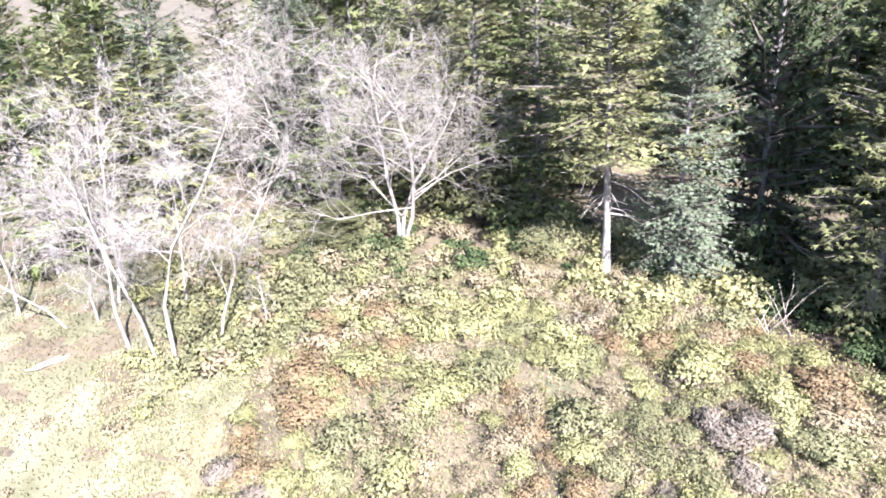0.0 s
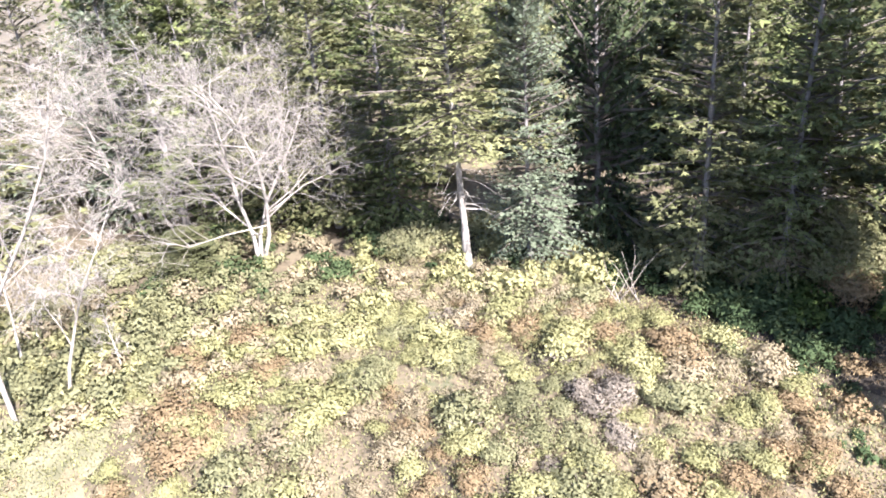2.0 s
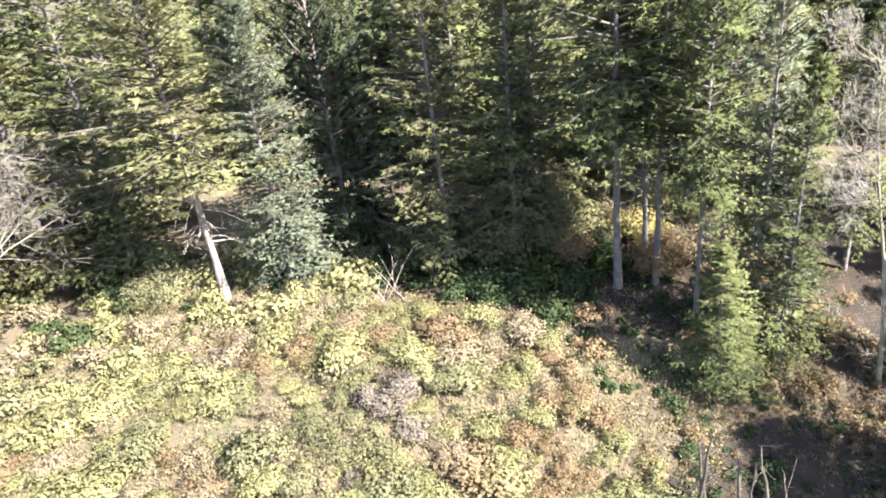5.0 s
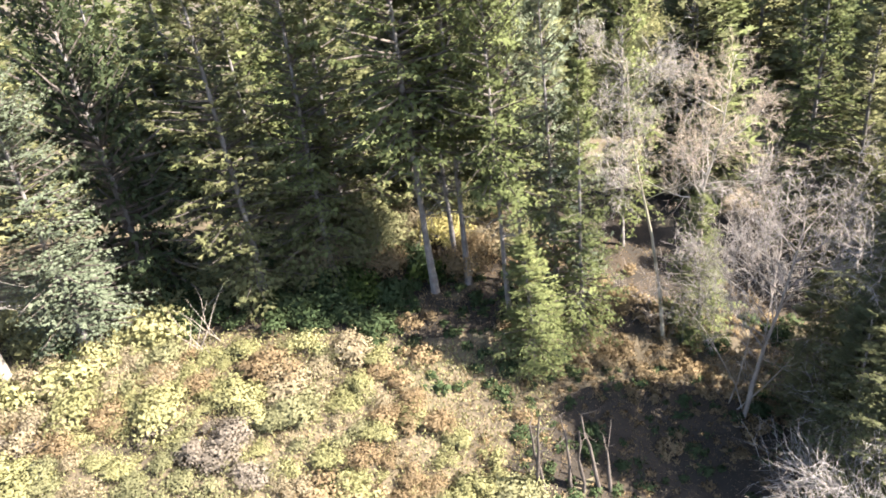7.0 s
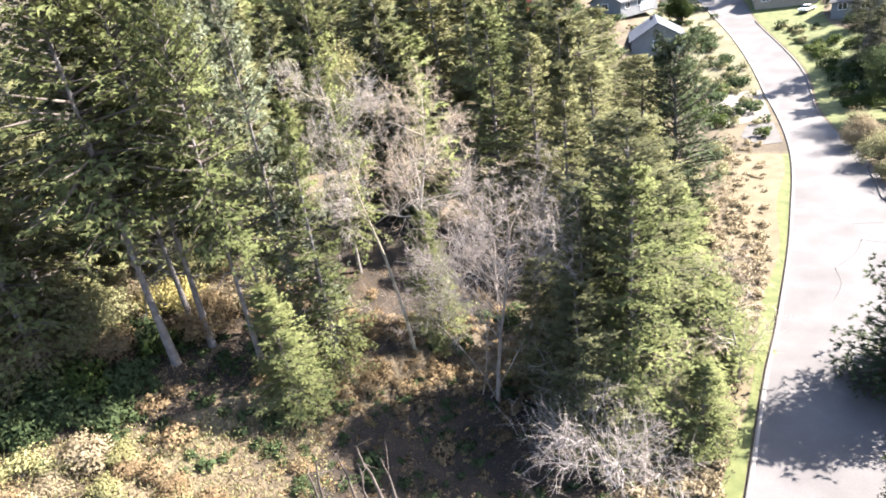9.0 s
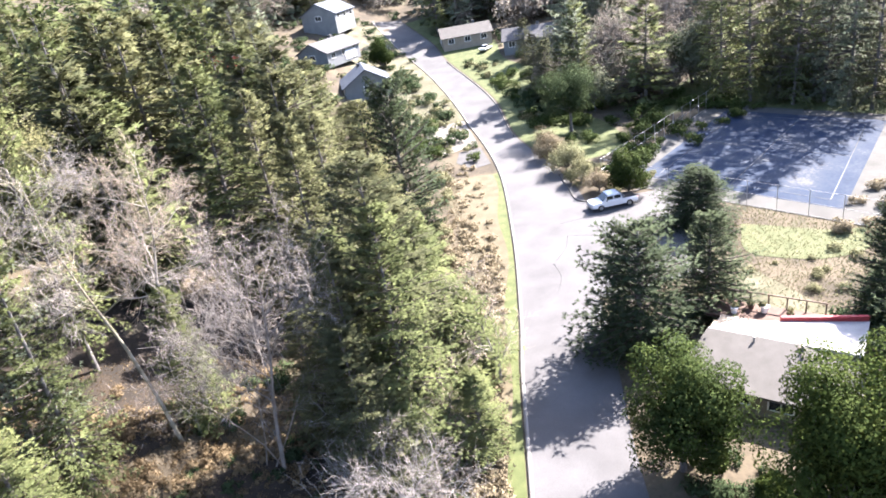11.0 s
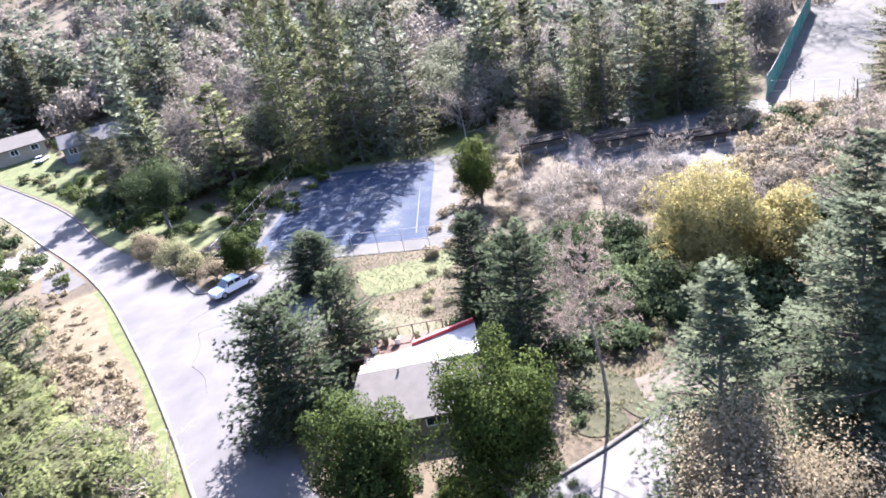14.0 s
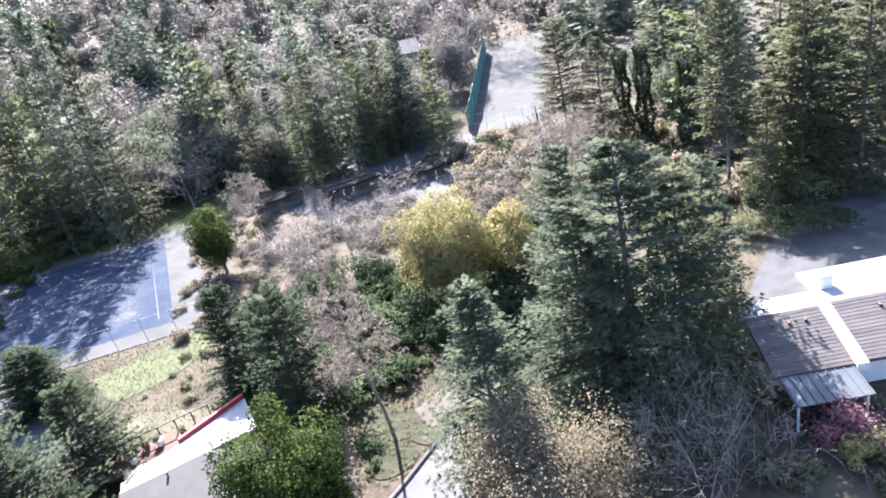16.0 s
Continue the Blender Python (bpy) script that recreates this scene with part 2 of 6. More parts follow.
def part(name, bm, mat, parent=None, label="", smooth=False):
    me = bpy.data.meshes.new(name)
    bm.to_mesh(me)
    bm.free()
    me.materials.append(mat)
    if smooth:
        for p in me.polygons:
            p.use_smooth = True
    return part_np(name, me, parent, label)


def box(size, at=(0, 0, 0), bevel=0.0, turn=None):
    """A bmesh box of that size whose base centre is at 'at'."""
    bm = bmesh.new()
    bmesh.ops.create_cube(bm, size=1)
    bmesh.ops.scale(bm, vec=size, verts=bm.verts)
    if bevel:
        bmesh.ops.bevel(bm, geom=bm.edges[:], offset=bevel, segments=2, affect="EDGES")
    if turn:
        bmesh.ops.rotate(bm, matrix=turn, verts=bm.verts)
    bmesh.ops.translate(bm, vec=(at[0], at[1], at[2] + size[2] / 2), verts=bm.verts)
    return bm


def cyl(r1, r2, h, at=(0, 0, 0), sides=12, axis="z"):
    bm = bmesh.new()
    bmesh.ops.create_cone(bm, cap_ends=True, segments=sides, radius1=r1, radius2=r2, depth=h)
    if axis == "y":
        bmesh.ops.rotate(bm, matrix=Matrix.Rotation(radians(90), 3, "X"), verts=bm.verts)
    if axis == "x":
        bmesh.ops.rotate(bm, matrix=Matrix.Rotation(radians(90), 3, "Y"), verts=bm.verts)
    bmesh.ops.translate(bm, vec=at, verts=bm.verts)
    return bm


def prism(points, z0, z1):
    """A closed bmesh: the plan polygon from z0 up to z1."""
    bm = bmesh.new()
    lo = [bm.verts.new((x, y, z0)) for x, y in points]
    hi = [bm.verts.new((x, y, z1)) for x, y in points]
    bm.faces.new(hi)
    bm.faces.new(lo[::-1])
    for i in range(len(points)):
        j = (i + 1) % len(points)
        bm.faces.new((lo[i], lo[j], hi[j], hi[i]))
    bmesh.ops.recalc_face_normals(bm, faces=bm.faces)
    return bm


def solid(verts, faces):
    bm = bmesh.new()
    vs = [bm.verts.new(v) for v in verts]
    for f in faces:
        bm.faces.new([vs[i] for i in f])
    bmesh.ops.recalc_face_normals(bm, faces=bm.faces)
    return bm


def empty(name, m, label, category, group=""):
    ob = new(name)
    ob.matrix_basis = m
    return tagged(ob, label, category, group)


def step(a, b, x):
    q = np.clip((x - a) / (b - a), 0, 1)
    return q * q * (3 - 2 * q)


def ground_z(x, y):
    """The land: flat along the road, a bank up to the meadow and the wood, rising far off."""
    a = -0.78 * (x - 21) + 0.62 * (y - 24)
    r = np.hypot(x, y)
    return 8 * step(5, 38, a) + 0.05 * np.maximum(0, a - 50) + (0.11 * np.clip(r - 120, 0, 150) + 0.0011 * np.clip(r - 175, 0, 190) ** 2) * step(-60, 20, x)


def inside(px, py, poly):
    hit = False
    for i in range(len(poly)):
        (x1, y1), (x2, y2) = poly[i - 1], poly[i]
        if (y1 > py) != (y2 > py) and px < (x2 - x1) * (py - y1) / (y2 - y1) + x1:
            hit = not hit
    return hit


def cards(base, way, length, width, rng, up=0.5, fold=0.25, face=None):
    """Folded leaf blades: N points, their directions, lengths and widths. Returns vertices and quads."""
    n = len(base)
    way = way / np.linalg.norm(way, axis=1)[:, None]
    nrm = rng.normal(size=(n, 3)) * (1 - up)
    if face is None:
        nrm[:, 2] += up
    else:
        nrm += face * up
    side = np.cross(way, nrm)
    side /= np.linalg.norm(side, axis=1)[:, None] + 1e-9
    lift = np.cross(side, way)
    L, W = np.asarray(length)[:, None], np.asarray(width)[:, None]
    mid = base + way * L * 0.45
    v = np.stack([base, mid + side * W * 0.5 + lift * W * fold, base + way * L - lift * L * 0.1, mid - side * W * 0.5 + lift * W * fold], 1)
    return v.reshape(-1, 3), np.arange(4 * n).reshape(-1, 4)


def needles(base, way, length, width, rng):
    """Flat needle sprays, one triangle each. Returns vertices and triangles."""
    n = len(base)
    way = way / np.linalg.norm(way, axis=1)[:, None]
    nrm = rng.normal(size=(n, 3)) * 0.22
    nrm[:, 2] += 0.8
    side = np.cross(way, nrm)
    side /= np.linalg.norm(side, axis=1)[:, None] + 1e-9
    L, W = np.asarray(length)[:, None], np.asarray(width)[:, None]
    v = np.stack([base + side * W * 0.5, base + way * L, base - side * W * 0.5], 1)
    return v.reshape(-1, 3), np.arange(3 * n).reshape(-1, 3)


def tubes(lines, sides=5):
    """Tapered tubes along polylines: a list of (points, radii). Returns vertices and quads."""
    V, Q, n = [], [], 0
    ang = np.arange(sides) * 2 * np.pi / sides
    for pts, rad in lines:
        pts = np.asarray(pts, float)
        k = len(pts)
        t = np.gradient(pts, axis=0)
        t /= np.linalg.norm(t, axis=1)[:, None] + 1e-9
        ref = np.where(np.abs(t[:, 2:3]) > 0.9, np.array([[1.0, 0, 0]]), np.array([[0, 0, 1.0]]))
        a = np.cross(t, ref)
        a /= np.linalg.norm(a, axis=1)[:, None] + 1e-9
        b = np.cross(t, a)
        ring = pts[:, None, :] + np.asarray(rad)[:, None, None] * (np.cos(ang)[None, :, None] * a[:, None, :] + np.sin(ang)[None, :, None] * b[:, None, :])
        V.append(ring.reshape(-1, 3))
        i = np.arange(k - 1)[:, None] * sides
        j = np.arange(sides)[None, :]
        j2 = (j + 1) % sides
        q = np.stack([i + j, i + j2, i + sides + j2, i + sides + j], -1).reshape(-1, 4) + n
        Q.append(q)
        n += k * sides
    return np.concatenate(V), np.concatenate(Q)

# ---- ground, road, court ----
def sheet(name, xs, ys, lift, mat, rough=0.0, seed=3):
    X, Y = np.meshgrid(xs, ys)
    Z = ground_z(X, Y) + lift
    if rough:
        rng = np.random.default_rng(seed)
        Z = Z + rng.normal(size=Z.shape) * rough * step(4, 12, -0.78 * (X - 21) + 0.62 * (Y - 24))
    ny, nx = X.shape
    i = (np.arange(ny - 1)[:, None] * nx + np.arange(nx - 1)[None, :]).ravel()
    q = np.stack([i, i + 1, i + nx + 1, i + nx], -1)
    return part_np(name, mesh_np(name, np.stack([X, Y, Z], -1), q, mat=mat, smooth=True))


axis = np.concatenate([np.linspace(-2500, -160, 14), np.arange(-140, 260, 1.6), np.linspace(280, 2500, 14)])
tagged(sheet("ground", axis, axis, 0.0, M_GROUND, 0.06), "brown forest floor and dry meadow soil", "ground", kind="structure")


def draped(name, poly, lift, mat, label, category, cell=0.8, thick=0.0):
    """A sheet over the land within a plan polygon."""
    xs, ys = [p[0] for p in poly], [p[1] for p in poly]
    bm = bmesh.new()
    f = bm.faces.new([bm.verts.new((x, y, 0)) for x, y in poly])
    for ax, (lo, hi) in ((0, (min(xs), max(xs))), (1, (min(ys), max(ys)))):
        n = max(1, int((hi - lo) / (cell * 4)))
        for i in range(1, n):
            c = [0, 0, 0]
            c[ax] = lo + (hi - lo) * i / n
            nn = [0, 0, 0]
            nn[ax] = 1
            bmesh.ops.bisect_plane(bm, geom=bm.verts[:] + bm.edges[:] + bm.faces[:], plane_co=c, plane_no=nn)
    for v in bm.verts:
        v.co.z = float(ground_z(v.co.x, v.co.y)) + lift
    bmesh.ops.recalc_face_normals(bm, faces=bm.faces)
    for fc in bm.faces:
        if fc.normal.z < 0:
            fc.normal_flip()
    return tagged(part(name, bm, mat), label, category, kind="structure")


def smooth_line(pts, n=8):
    """A smooth curve through plan points."""
    P = [Vector((*p, 0)) for p in pts]
    P = [P[0] * 2 - P[1]] + P + [P[-1] * 2 - P[-2]]
    out = []
    for i in range(1, len(P) - 2):
        for k in range(n):
            t = k / n
            a, b, c, d = P[i - 1], P[i], P[i + 1], P[i + 2]
            p = 0.5 * ((2 * b) + (c - a) * t + (2 * a - 5 * b + 4 * c - d) * t * t + (3 * b - a - 3 * c + d) * t ** 3)
            out.append((p.x, p.y))
    return out + [(P[-2].x, P[-2].y)]


ROAD_LEFT = [(-30, -26), (0, 2), (20.5, 22.3), (28.3, 30.1), (35.2, 36.6), (47.8, 49.4), (64.2, 68), (81, 92.9), (95.5, 118.6), (108.5, 146.7), (120, 175)]
ROAD_RIGHT = [(-24, -31), (5, -4), (24.4, 16.5), (32.8, 24.3), (40.5, 31.5), (48, 37.5), (58.2, 46.6), (66, 57), (77, 76), (92, 96), (107, 126), (118, 145), (129, 172)]
left, right = smooth_line(ROAD_LEFT), smooth_line(ROAD_RIGHT)


def strip(name, a, b, lift, mat, label, category, thick=0.0):
    """A band over the land between two plan curves."""
    n = 120

    def resample(c):
        c = np.array(c)
        s = np.concatenate([[0], np.cumsum(np.linalg.norm(np.diff(c, axis=0), axis=1))])
        u = np.linspace(0, s[-1], n)
        return np.stack([np.interp(u, s, c[:, 0]), np.interp(u, s, c[:, 1])], 1)
    A, B = resample(a), resample(b)
    k = 7
    t = np.linspace(0, 1, k)[None, :, None]
    G = A[:, None, :] * (1 - t) + B[:, None, :] * t
    Z = ground_z(G[..., 0], G[..., 1]) + lift
    i = (np.arange(n - 1)[:, None] * k + np.arange(k - 1)[None, :]).ravel()
    q = np.stack([i, i + 1, i + k + 1, i + k], -1)[:, ::-1]
    return tagged(part_np(name, mesh_np(name, np.concatenate([G, Z[..., None]], -1), q, mat=mat)), label, category, kind="structure")


def ribbon(name, line, width, height, mat, label, category, parent=None):
    """A solid kerb along a plan curve."""
    c = np.array(line)
    d = np.gradient(c, axis=0)
    d /= np.linalg.norm(d, axis=1)[:, None] + 1e-9
    nrm = np.stack([-d[:, 1], d[:, 0]], 1) * width / 2
    z = ground_z(c[:, 0], c[:, 1])
    L, R_ = c + nrm, c - nrm
    V = np.stack([np.c_[L, z - 0.1], np.c_[L, z + height], np.c_[R_, z + height], np.c_[R_, z - 0.1]], 1)
    n = len(c)
    Q = []
    for k in range(4):
        i = np.arange(n - 1) * 4
        Q.append(np.stack([i + k, i + (k + 1) % 4, i + 4 + (k + 1) % 4, i + 4 + k], -1))
    Q.append(np.array([[0, 1, 2, 3], [4 * n - 1, 4 * n - 2, 4 * n - 3, 4 * n - 4]]))
    ob = part_np(name, mesh_np(name, V, np.concatenate(Q), mat=mat), parent)
    return ob if parent else tagged(ob, label, category, kind="structure")


strip("road", left, right, 0.05, M_ASPHALT, "sun-bleached grey asphalt residential road", "road")
ribbon("kerb_left", [p for p in left if p[0] > -25], 0.28, 0.14, M_KERB, "pale concrete kerb along the road", "kerb")
draped("side_street", [(41, 31.8), (56.5, 46.2), (60.5, 46), (66, 41.5), (64, 34), (57, 30), (50, 27)], 0.054, M_ASPHALT, "bleached asphalt of a short side street", "road")
ribbon("kerb_corner", smooth_line([(67, 43), (62.5, 44.6), (59.5, 46.2), (58.8, 48.5), (61, 51.5), (65, 56.5)]), 0.25, 0.16, M_DARKKERB, "dark weathered kerb at the street corner", "kerb")
ribbon("kerb_far", smooth_line([(77, 76.5), (92, 96.5), (107, 126.5)]), 0.25, 0.16, M_DARKKERB, "dark kerb beside the upper road", "kerb")
draped("gravel_pullout", [(64.6, 69.6), (70, 77.5), (66.5, 79), (62.4, 75.2), (61.5, 70.5)], 0.06, M_PATCH, "dark asphalt parking pullout", "pavement")
draped("gravel_driveway", [(71, 79), (80.5, 92.8), (74, 96), (66, 88), (64, 80), (67, 80)], 0.05, M_ROCK, "pale gravel driveway with debris", "pavement")
off = np.array([-0.72, 0.69])
v_in = [(p[0] - 0.2, p[1] + 0.2) for p in left if 14 < p[0] < 63]
v_out = [tuple(np.array(p) + off * (1.15 + 0.35 * math.sin(p[0] * 0.4))) for p in left if 14 < p[0] < 63]
strip("verge_lawn", v_out, v_in, 0.04, M_LAWN, "bright green grass verge beside the kerb", "grass")
t_out = [tuple(np.array(p) + off * (7.5 + 1.2 * math.sin(p[0] * 0.23))) for p in left if 24 < p[0] < 63]
t_in = [tuple(np.array(p) + off * (1.0 + 0.35 * math.sin(p[0] * 0.4))) for p in left if 24 < p[0] < 63]
strip("verge_dry_grass", t_out, t_in, 0.03, M_TANGRASS, "tan dry grass bank above the verge", "grass")
u_in = [(p[0] - 0.2, p[1] + 0.2) for p in left if 80 < p[0] < 119]
u_out = [(p[0] - 13 - 3 * math.sin(p[1] * 0.2), p[1] + 8) for p in left if 80 < p[0] < 119]
strip("upper_verge", u_out, u_in, 0.04, M_DRYGRASS, "dry garden grass beside the upper road", "grass")
u_in = [(p[0] + 0.3, p[1] - 0.2) for p in right if 66 < p[0] < 128]
u_out = [(p[0] + 13 + 2 * math.sin(p[1] * 0.2), p[1] - 5) for p in right if 66 < p[0] < 128]
strip("upper_lawn", u_in, u_out, 0.04, M_LAWN, "green grass and ground cover beside the upper road", "grass")
# driveway at the house by the bare tree
draped("driveway", [(26.5, 9.5), (29.5, 5.8), (37.4, -3.3), (34, -9), (20, -6), (18, 4), (20, 9)], 0.045, M_CONC, "pale concrete driveway with tree shadows", "driveway")
ribbon("driveway_edge", [(26.3, 9.7), (29.3, 6.0), (33, 1.6), (37.4, -3.1)], 0.3, 0.18, M_DARKKERB, "dark timber edging beside the driveway", "kerb")
draped("garden_path", [(37.6, -3.4), (45, -6.5), (46, -9), (40, -10), (34.5, -9)], 0.04, M_TANGRASS, "pale sandy garden path", "path")
draped("garden_lawn", smooth_line([(61.2, 29.0), (62.4, 25.6), (63.7, 21.4), (65.7, 18.4), (61.5, 17.2), (57.9, 19.3), (56.1, 22.5), (55.9, 25.9), (61.2, 29.0)]), 0.05, M_LUSH, "sunlit green garden lawn", "lawn")
draped("garden_path", smooth_line([(40.1, -0.6), (41.3, -2.8), (42.0, -5.4), (40.9, -6.5), (39.1, -5.5), (38.4, -3.0), (37.6, -1.4), (40.1, -0.6)]), 0.1, M_PATH, "pale tan soil path beside the driveway", "path")
draped("shaded_lawn", [(101.5, 22), (109, 12), (126, 14), (128, 62), (108, 66), (88, 60), (102, 56)], 0.05, M_LAWN, "green grass slope behind the court in tree shade", "lawn")
draped("garden_dry_grass", [(42, 10), (49, 15), (54, 26.5), (50, 28), (45, 20)], 0.04, M_DRYGRASS, "dry grass on a garden slope", "grass")
draped("moss_bed_front", smooth_line([(37.9, 4.1), (39.3, 3.6), (37.9, 1.3), (35.6, -0.0), (34.2, 1.4), (34.5, 3.4), (37.9, 4.1)]), 0.07, M_MOSS, "mossy olive ground cover bed", "garden bed")
draped("moss_bed_rear", smooth_line([(40.9, 4.3), (42.2, 3.0), (40.7, 0.4), (39.1, -2.0), (37.4, -2.7), (35.9, -1.0), (37.5, 0.9), (40.9, 4.3)]), 0.07, M_MOSS, "mossy olive bed round the bare tree", "garden bed")
draped("meadow_grass", [(-30, -6), (-36, 0), (-46, 5), (-62, 2), (-66, -14), (-48, -26), (-30, -16)], 0.06, M_DRYGRASS, "yellow-green dry meadow grass", "grass")
# Two dark sheets stand in for shade in the gully and under spruces.
draped("gully_floor", smooth_line([(-5, 26), (-2, 32), (4, 35.5), (12, 34.5), (14, 27), (6, 22), (-5, 26)]), 0.09, M_SHADED_LITTER, "leaf litter in the gully, darkened for shade", "soil")
draped("wood_floor", smooth_line([(-34, 34), (-24, 35.5), (-12, 35), (-4, 38), (8, 41), (20, 50), (0, 62), (-24, 56), (-34, 34)]), 0.09, M_SHADED_LITTER, "leaf litter under the spruces, darkened for shade", "soil")
draped("pale_track", smooth_line([(-32.2, -4.3), (-33.7, -4.9), (-34.9, -3.6), (-37.5, -1.5), (-35.2, -1.1), (-32.1, -2.1), (-30.9, -2.4), (-32.2, -4.3)]), 0.1, M_TANGRASS, "pale bare soil patch on the meadow", "soil")
draped("pale_rock_patch", smooth_line([(-42.4, -15.4), (-43.9, -14.8), (-43.9, -13.4), (-42.5, -14.0), (-41.7, -14.8), (-42.4, -15.4)]), 0.1, M_TANGRASS, "pale bare soil patch on the meadow", "soil")
# Yard and street: the dark asphalt colour stands in for tree shade.
draped("rear_street", [(86, 2), (100, 10), (118, -2), (112, -26), (84, -24), (84, -8)], 0.05, M_PATCH, "asphalt yard with tree shade in its colour", "pavement")
draped("house_street", [(38.5, -27.5), (48, -38), (60, -60), (52, -66), (40, -46), (30, -40)], 0.05, M_PATCH, "asphalt street with tree shade in its colour", "road")
# tar lines on the road
for i, (a, b) in enumerate([((44, 40), (50, 43)), ((50, 43), (52, 39.5)), ((46, 36), (52.5, 38.5)), ((40, 36), (44, 40)), ((52, 46), (56, 44)), ((36, 31), (41, 33.5))]):
    m1 = ((a[0] + b[0]) / 2 + 0.4, (a[1] + b[1]) / 2 - 0.3)
    ribbon("tar_line", smooth_line([a, m1, b], 5), 0.09, 0.062, M_CRACK, "dark tar line sealing a road crack", "road crack")

# tennis court
draped("court_surround", [(65.5, 50), (103, 54.5), (103.5, 24), (66, 17.5)], 0.06, M_COURT_RIM, "worn pale court surround", "court")
draped("court_floor", [(69, 46.5), (100, 50.5), (100.5, 28), (69, 22)], 0.07, M_COURT, "blue painted tennis court", "court")
for a, b in (((71, 44.5), (98, 48)), ((71, 24), (98.5, 29.8)), ((71, 44.5), (71, 24)), ((98, 48), (98.5, 29.8)), ((71, 35), (98.2, 38.5)), ((84.5, 46.2), (85, 27))):
    ribbon("court_line", [a, ((a[0] + b[0]) / 2, (a[1] + b[1]) / 2), b], 0.12, 0.078, M_LINE, "white painted court line", "court line")


def fence(line, h, name, label, mat=M_METAL, gap=3.0, screen=None):
    """Posts, rails and, where there is one, a cloth screen."""
    top = empty(name, pose(0, 0, 0), label, "fence")
    c = np.array(line)
    for a, b in zip(c[:-1], c[1:]):
        n = max(1, int(np.linalg.norm(b - a) / gap))
        ang = math.atan2(*(b - a)[::-1])
        for i in range(n + 1):
            p = a + (b - a) * i / n
            z = float(ground_z(*p))
            part("post", cyl(0.035, 0.035, h + 0.1, (p[0], p[1], z + h / 2), 8), mat, top)
        mid = (a + b) / 2
        for i in range(n):
            p, q = a + (b - a) * i / n, a + (b - a) * (i + 1) / n
            for zz in (0.1, h * 0.5, h - 0.06):
                ends = np.array([[p[0], p[1], float(ground_z(*p)) + zz], [q[0], q[1], float(ground_z(*q)) + zz]])
                part_np("rail", mesh_np("rail", *tubes([(ends, [0.02, 0.02])], 6), mat=mat), top)
        if screen:
            bm = bmesh.new()
            bmesh.ops.create_grid(bm, x_segments=24, y_segments=6, size=0.5)
            for v in bm.verts:
                x, y = v.co.x, v.co.y
                w = 0.12 * math.sin(x * 40) * math.cos(y * 5)
                q = mid + (b - a) * x
                nrm = np.array([-math.sin(ang), math.cos(ang)])
                q = q + nrm * w
                v.co = (q[0], q[1], float(ground_z(q[0], q[1])) + h * (y + 0.5))
            part("windscreen", bm, screen, top, "teal cloth windscreen")
    return top


fence([(66, 17.8), (65.8, 50), (103, 54.3)], 3.0, "court_fence", "thin galvanised court fence with tall posts")

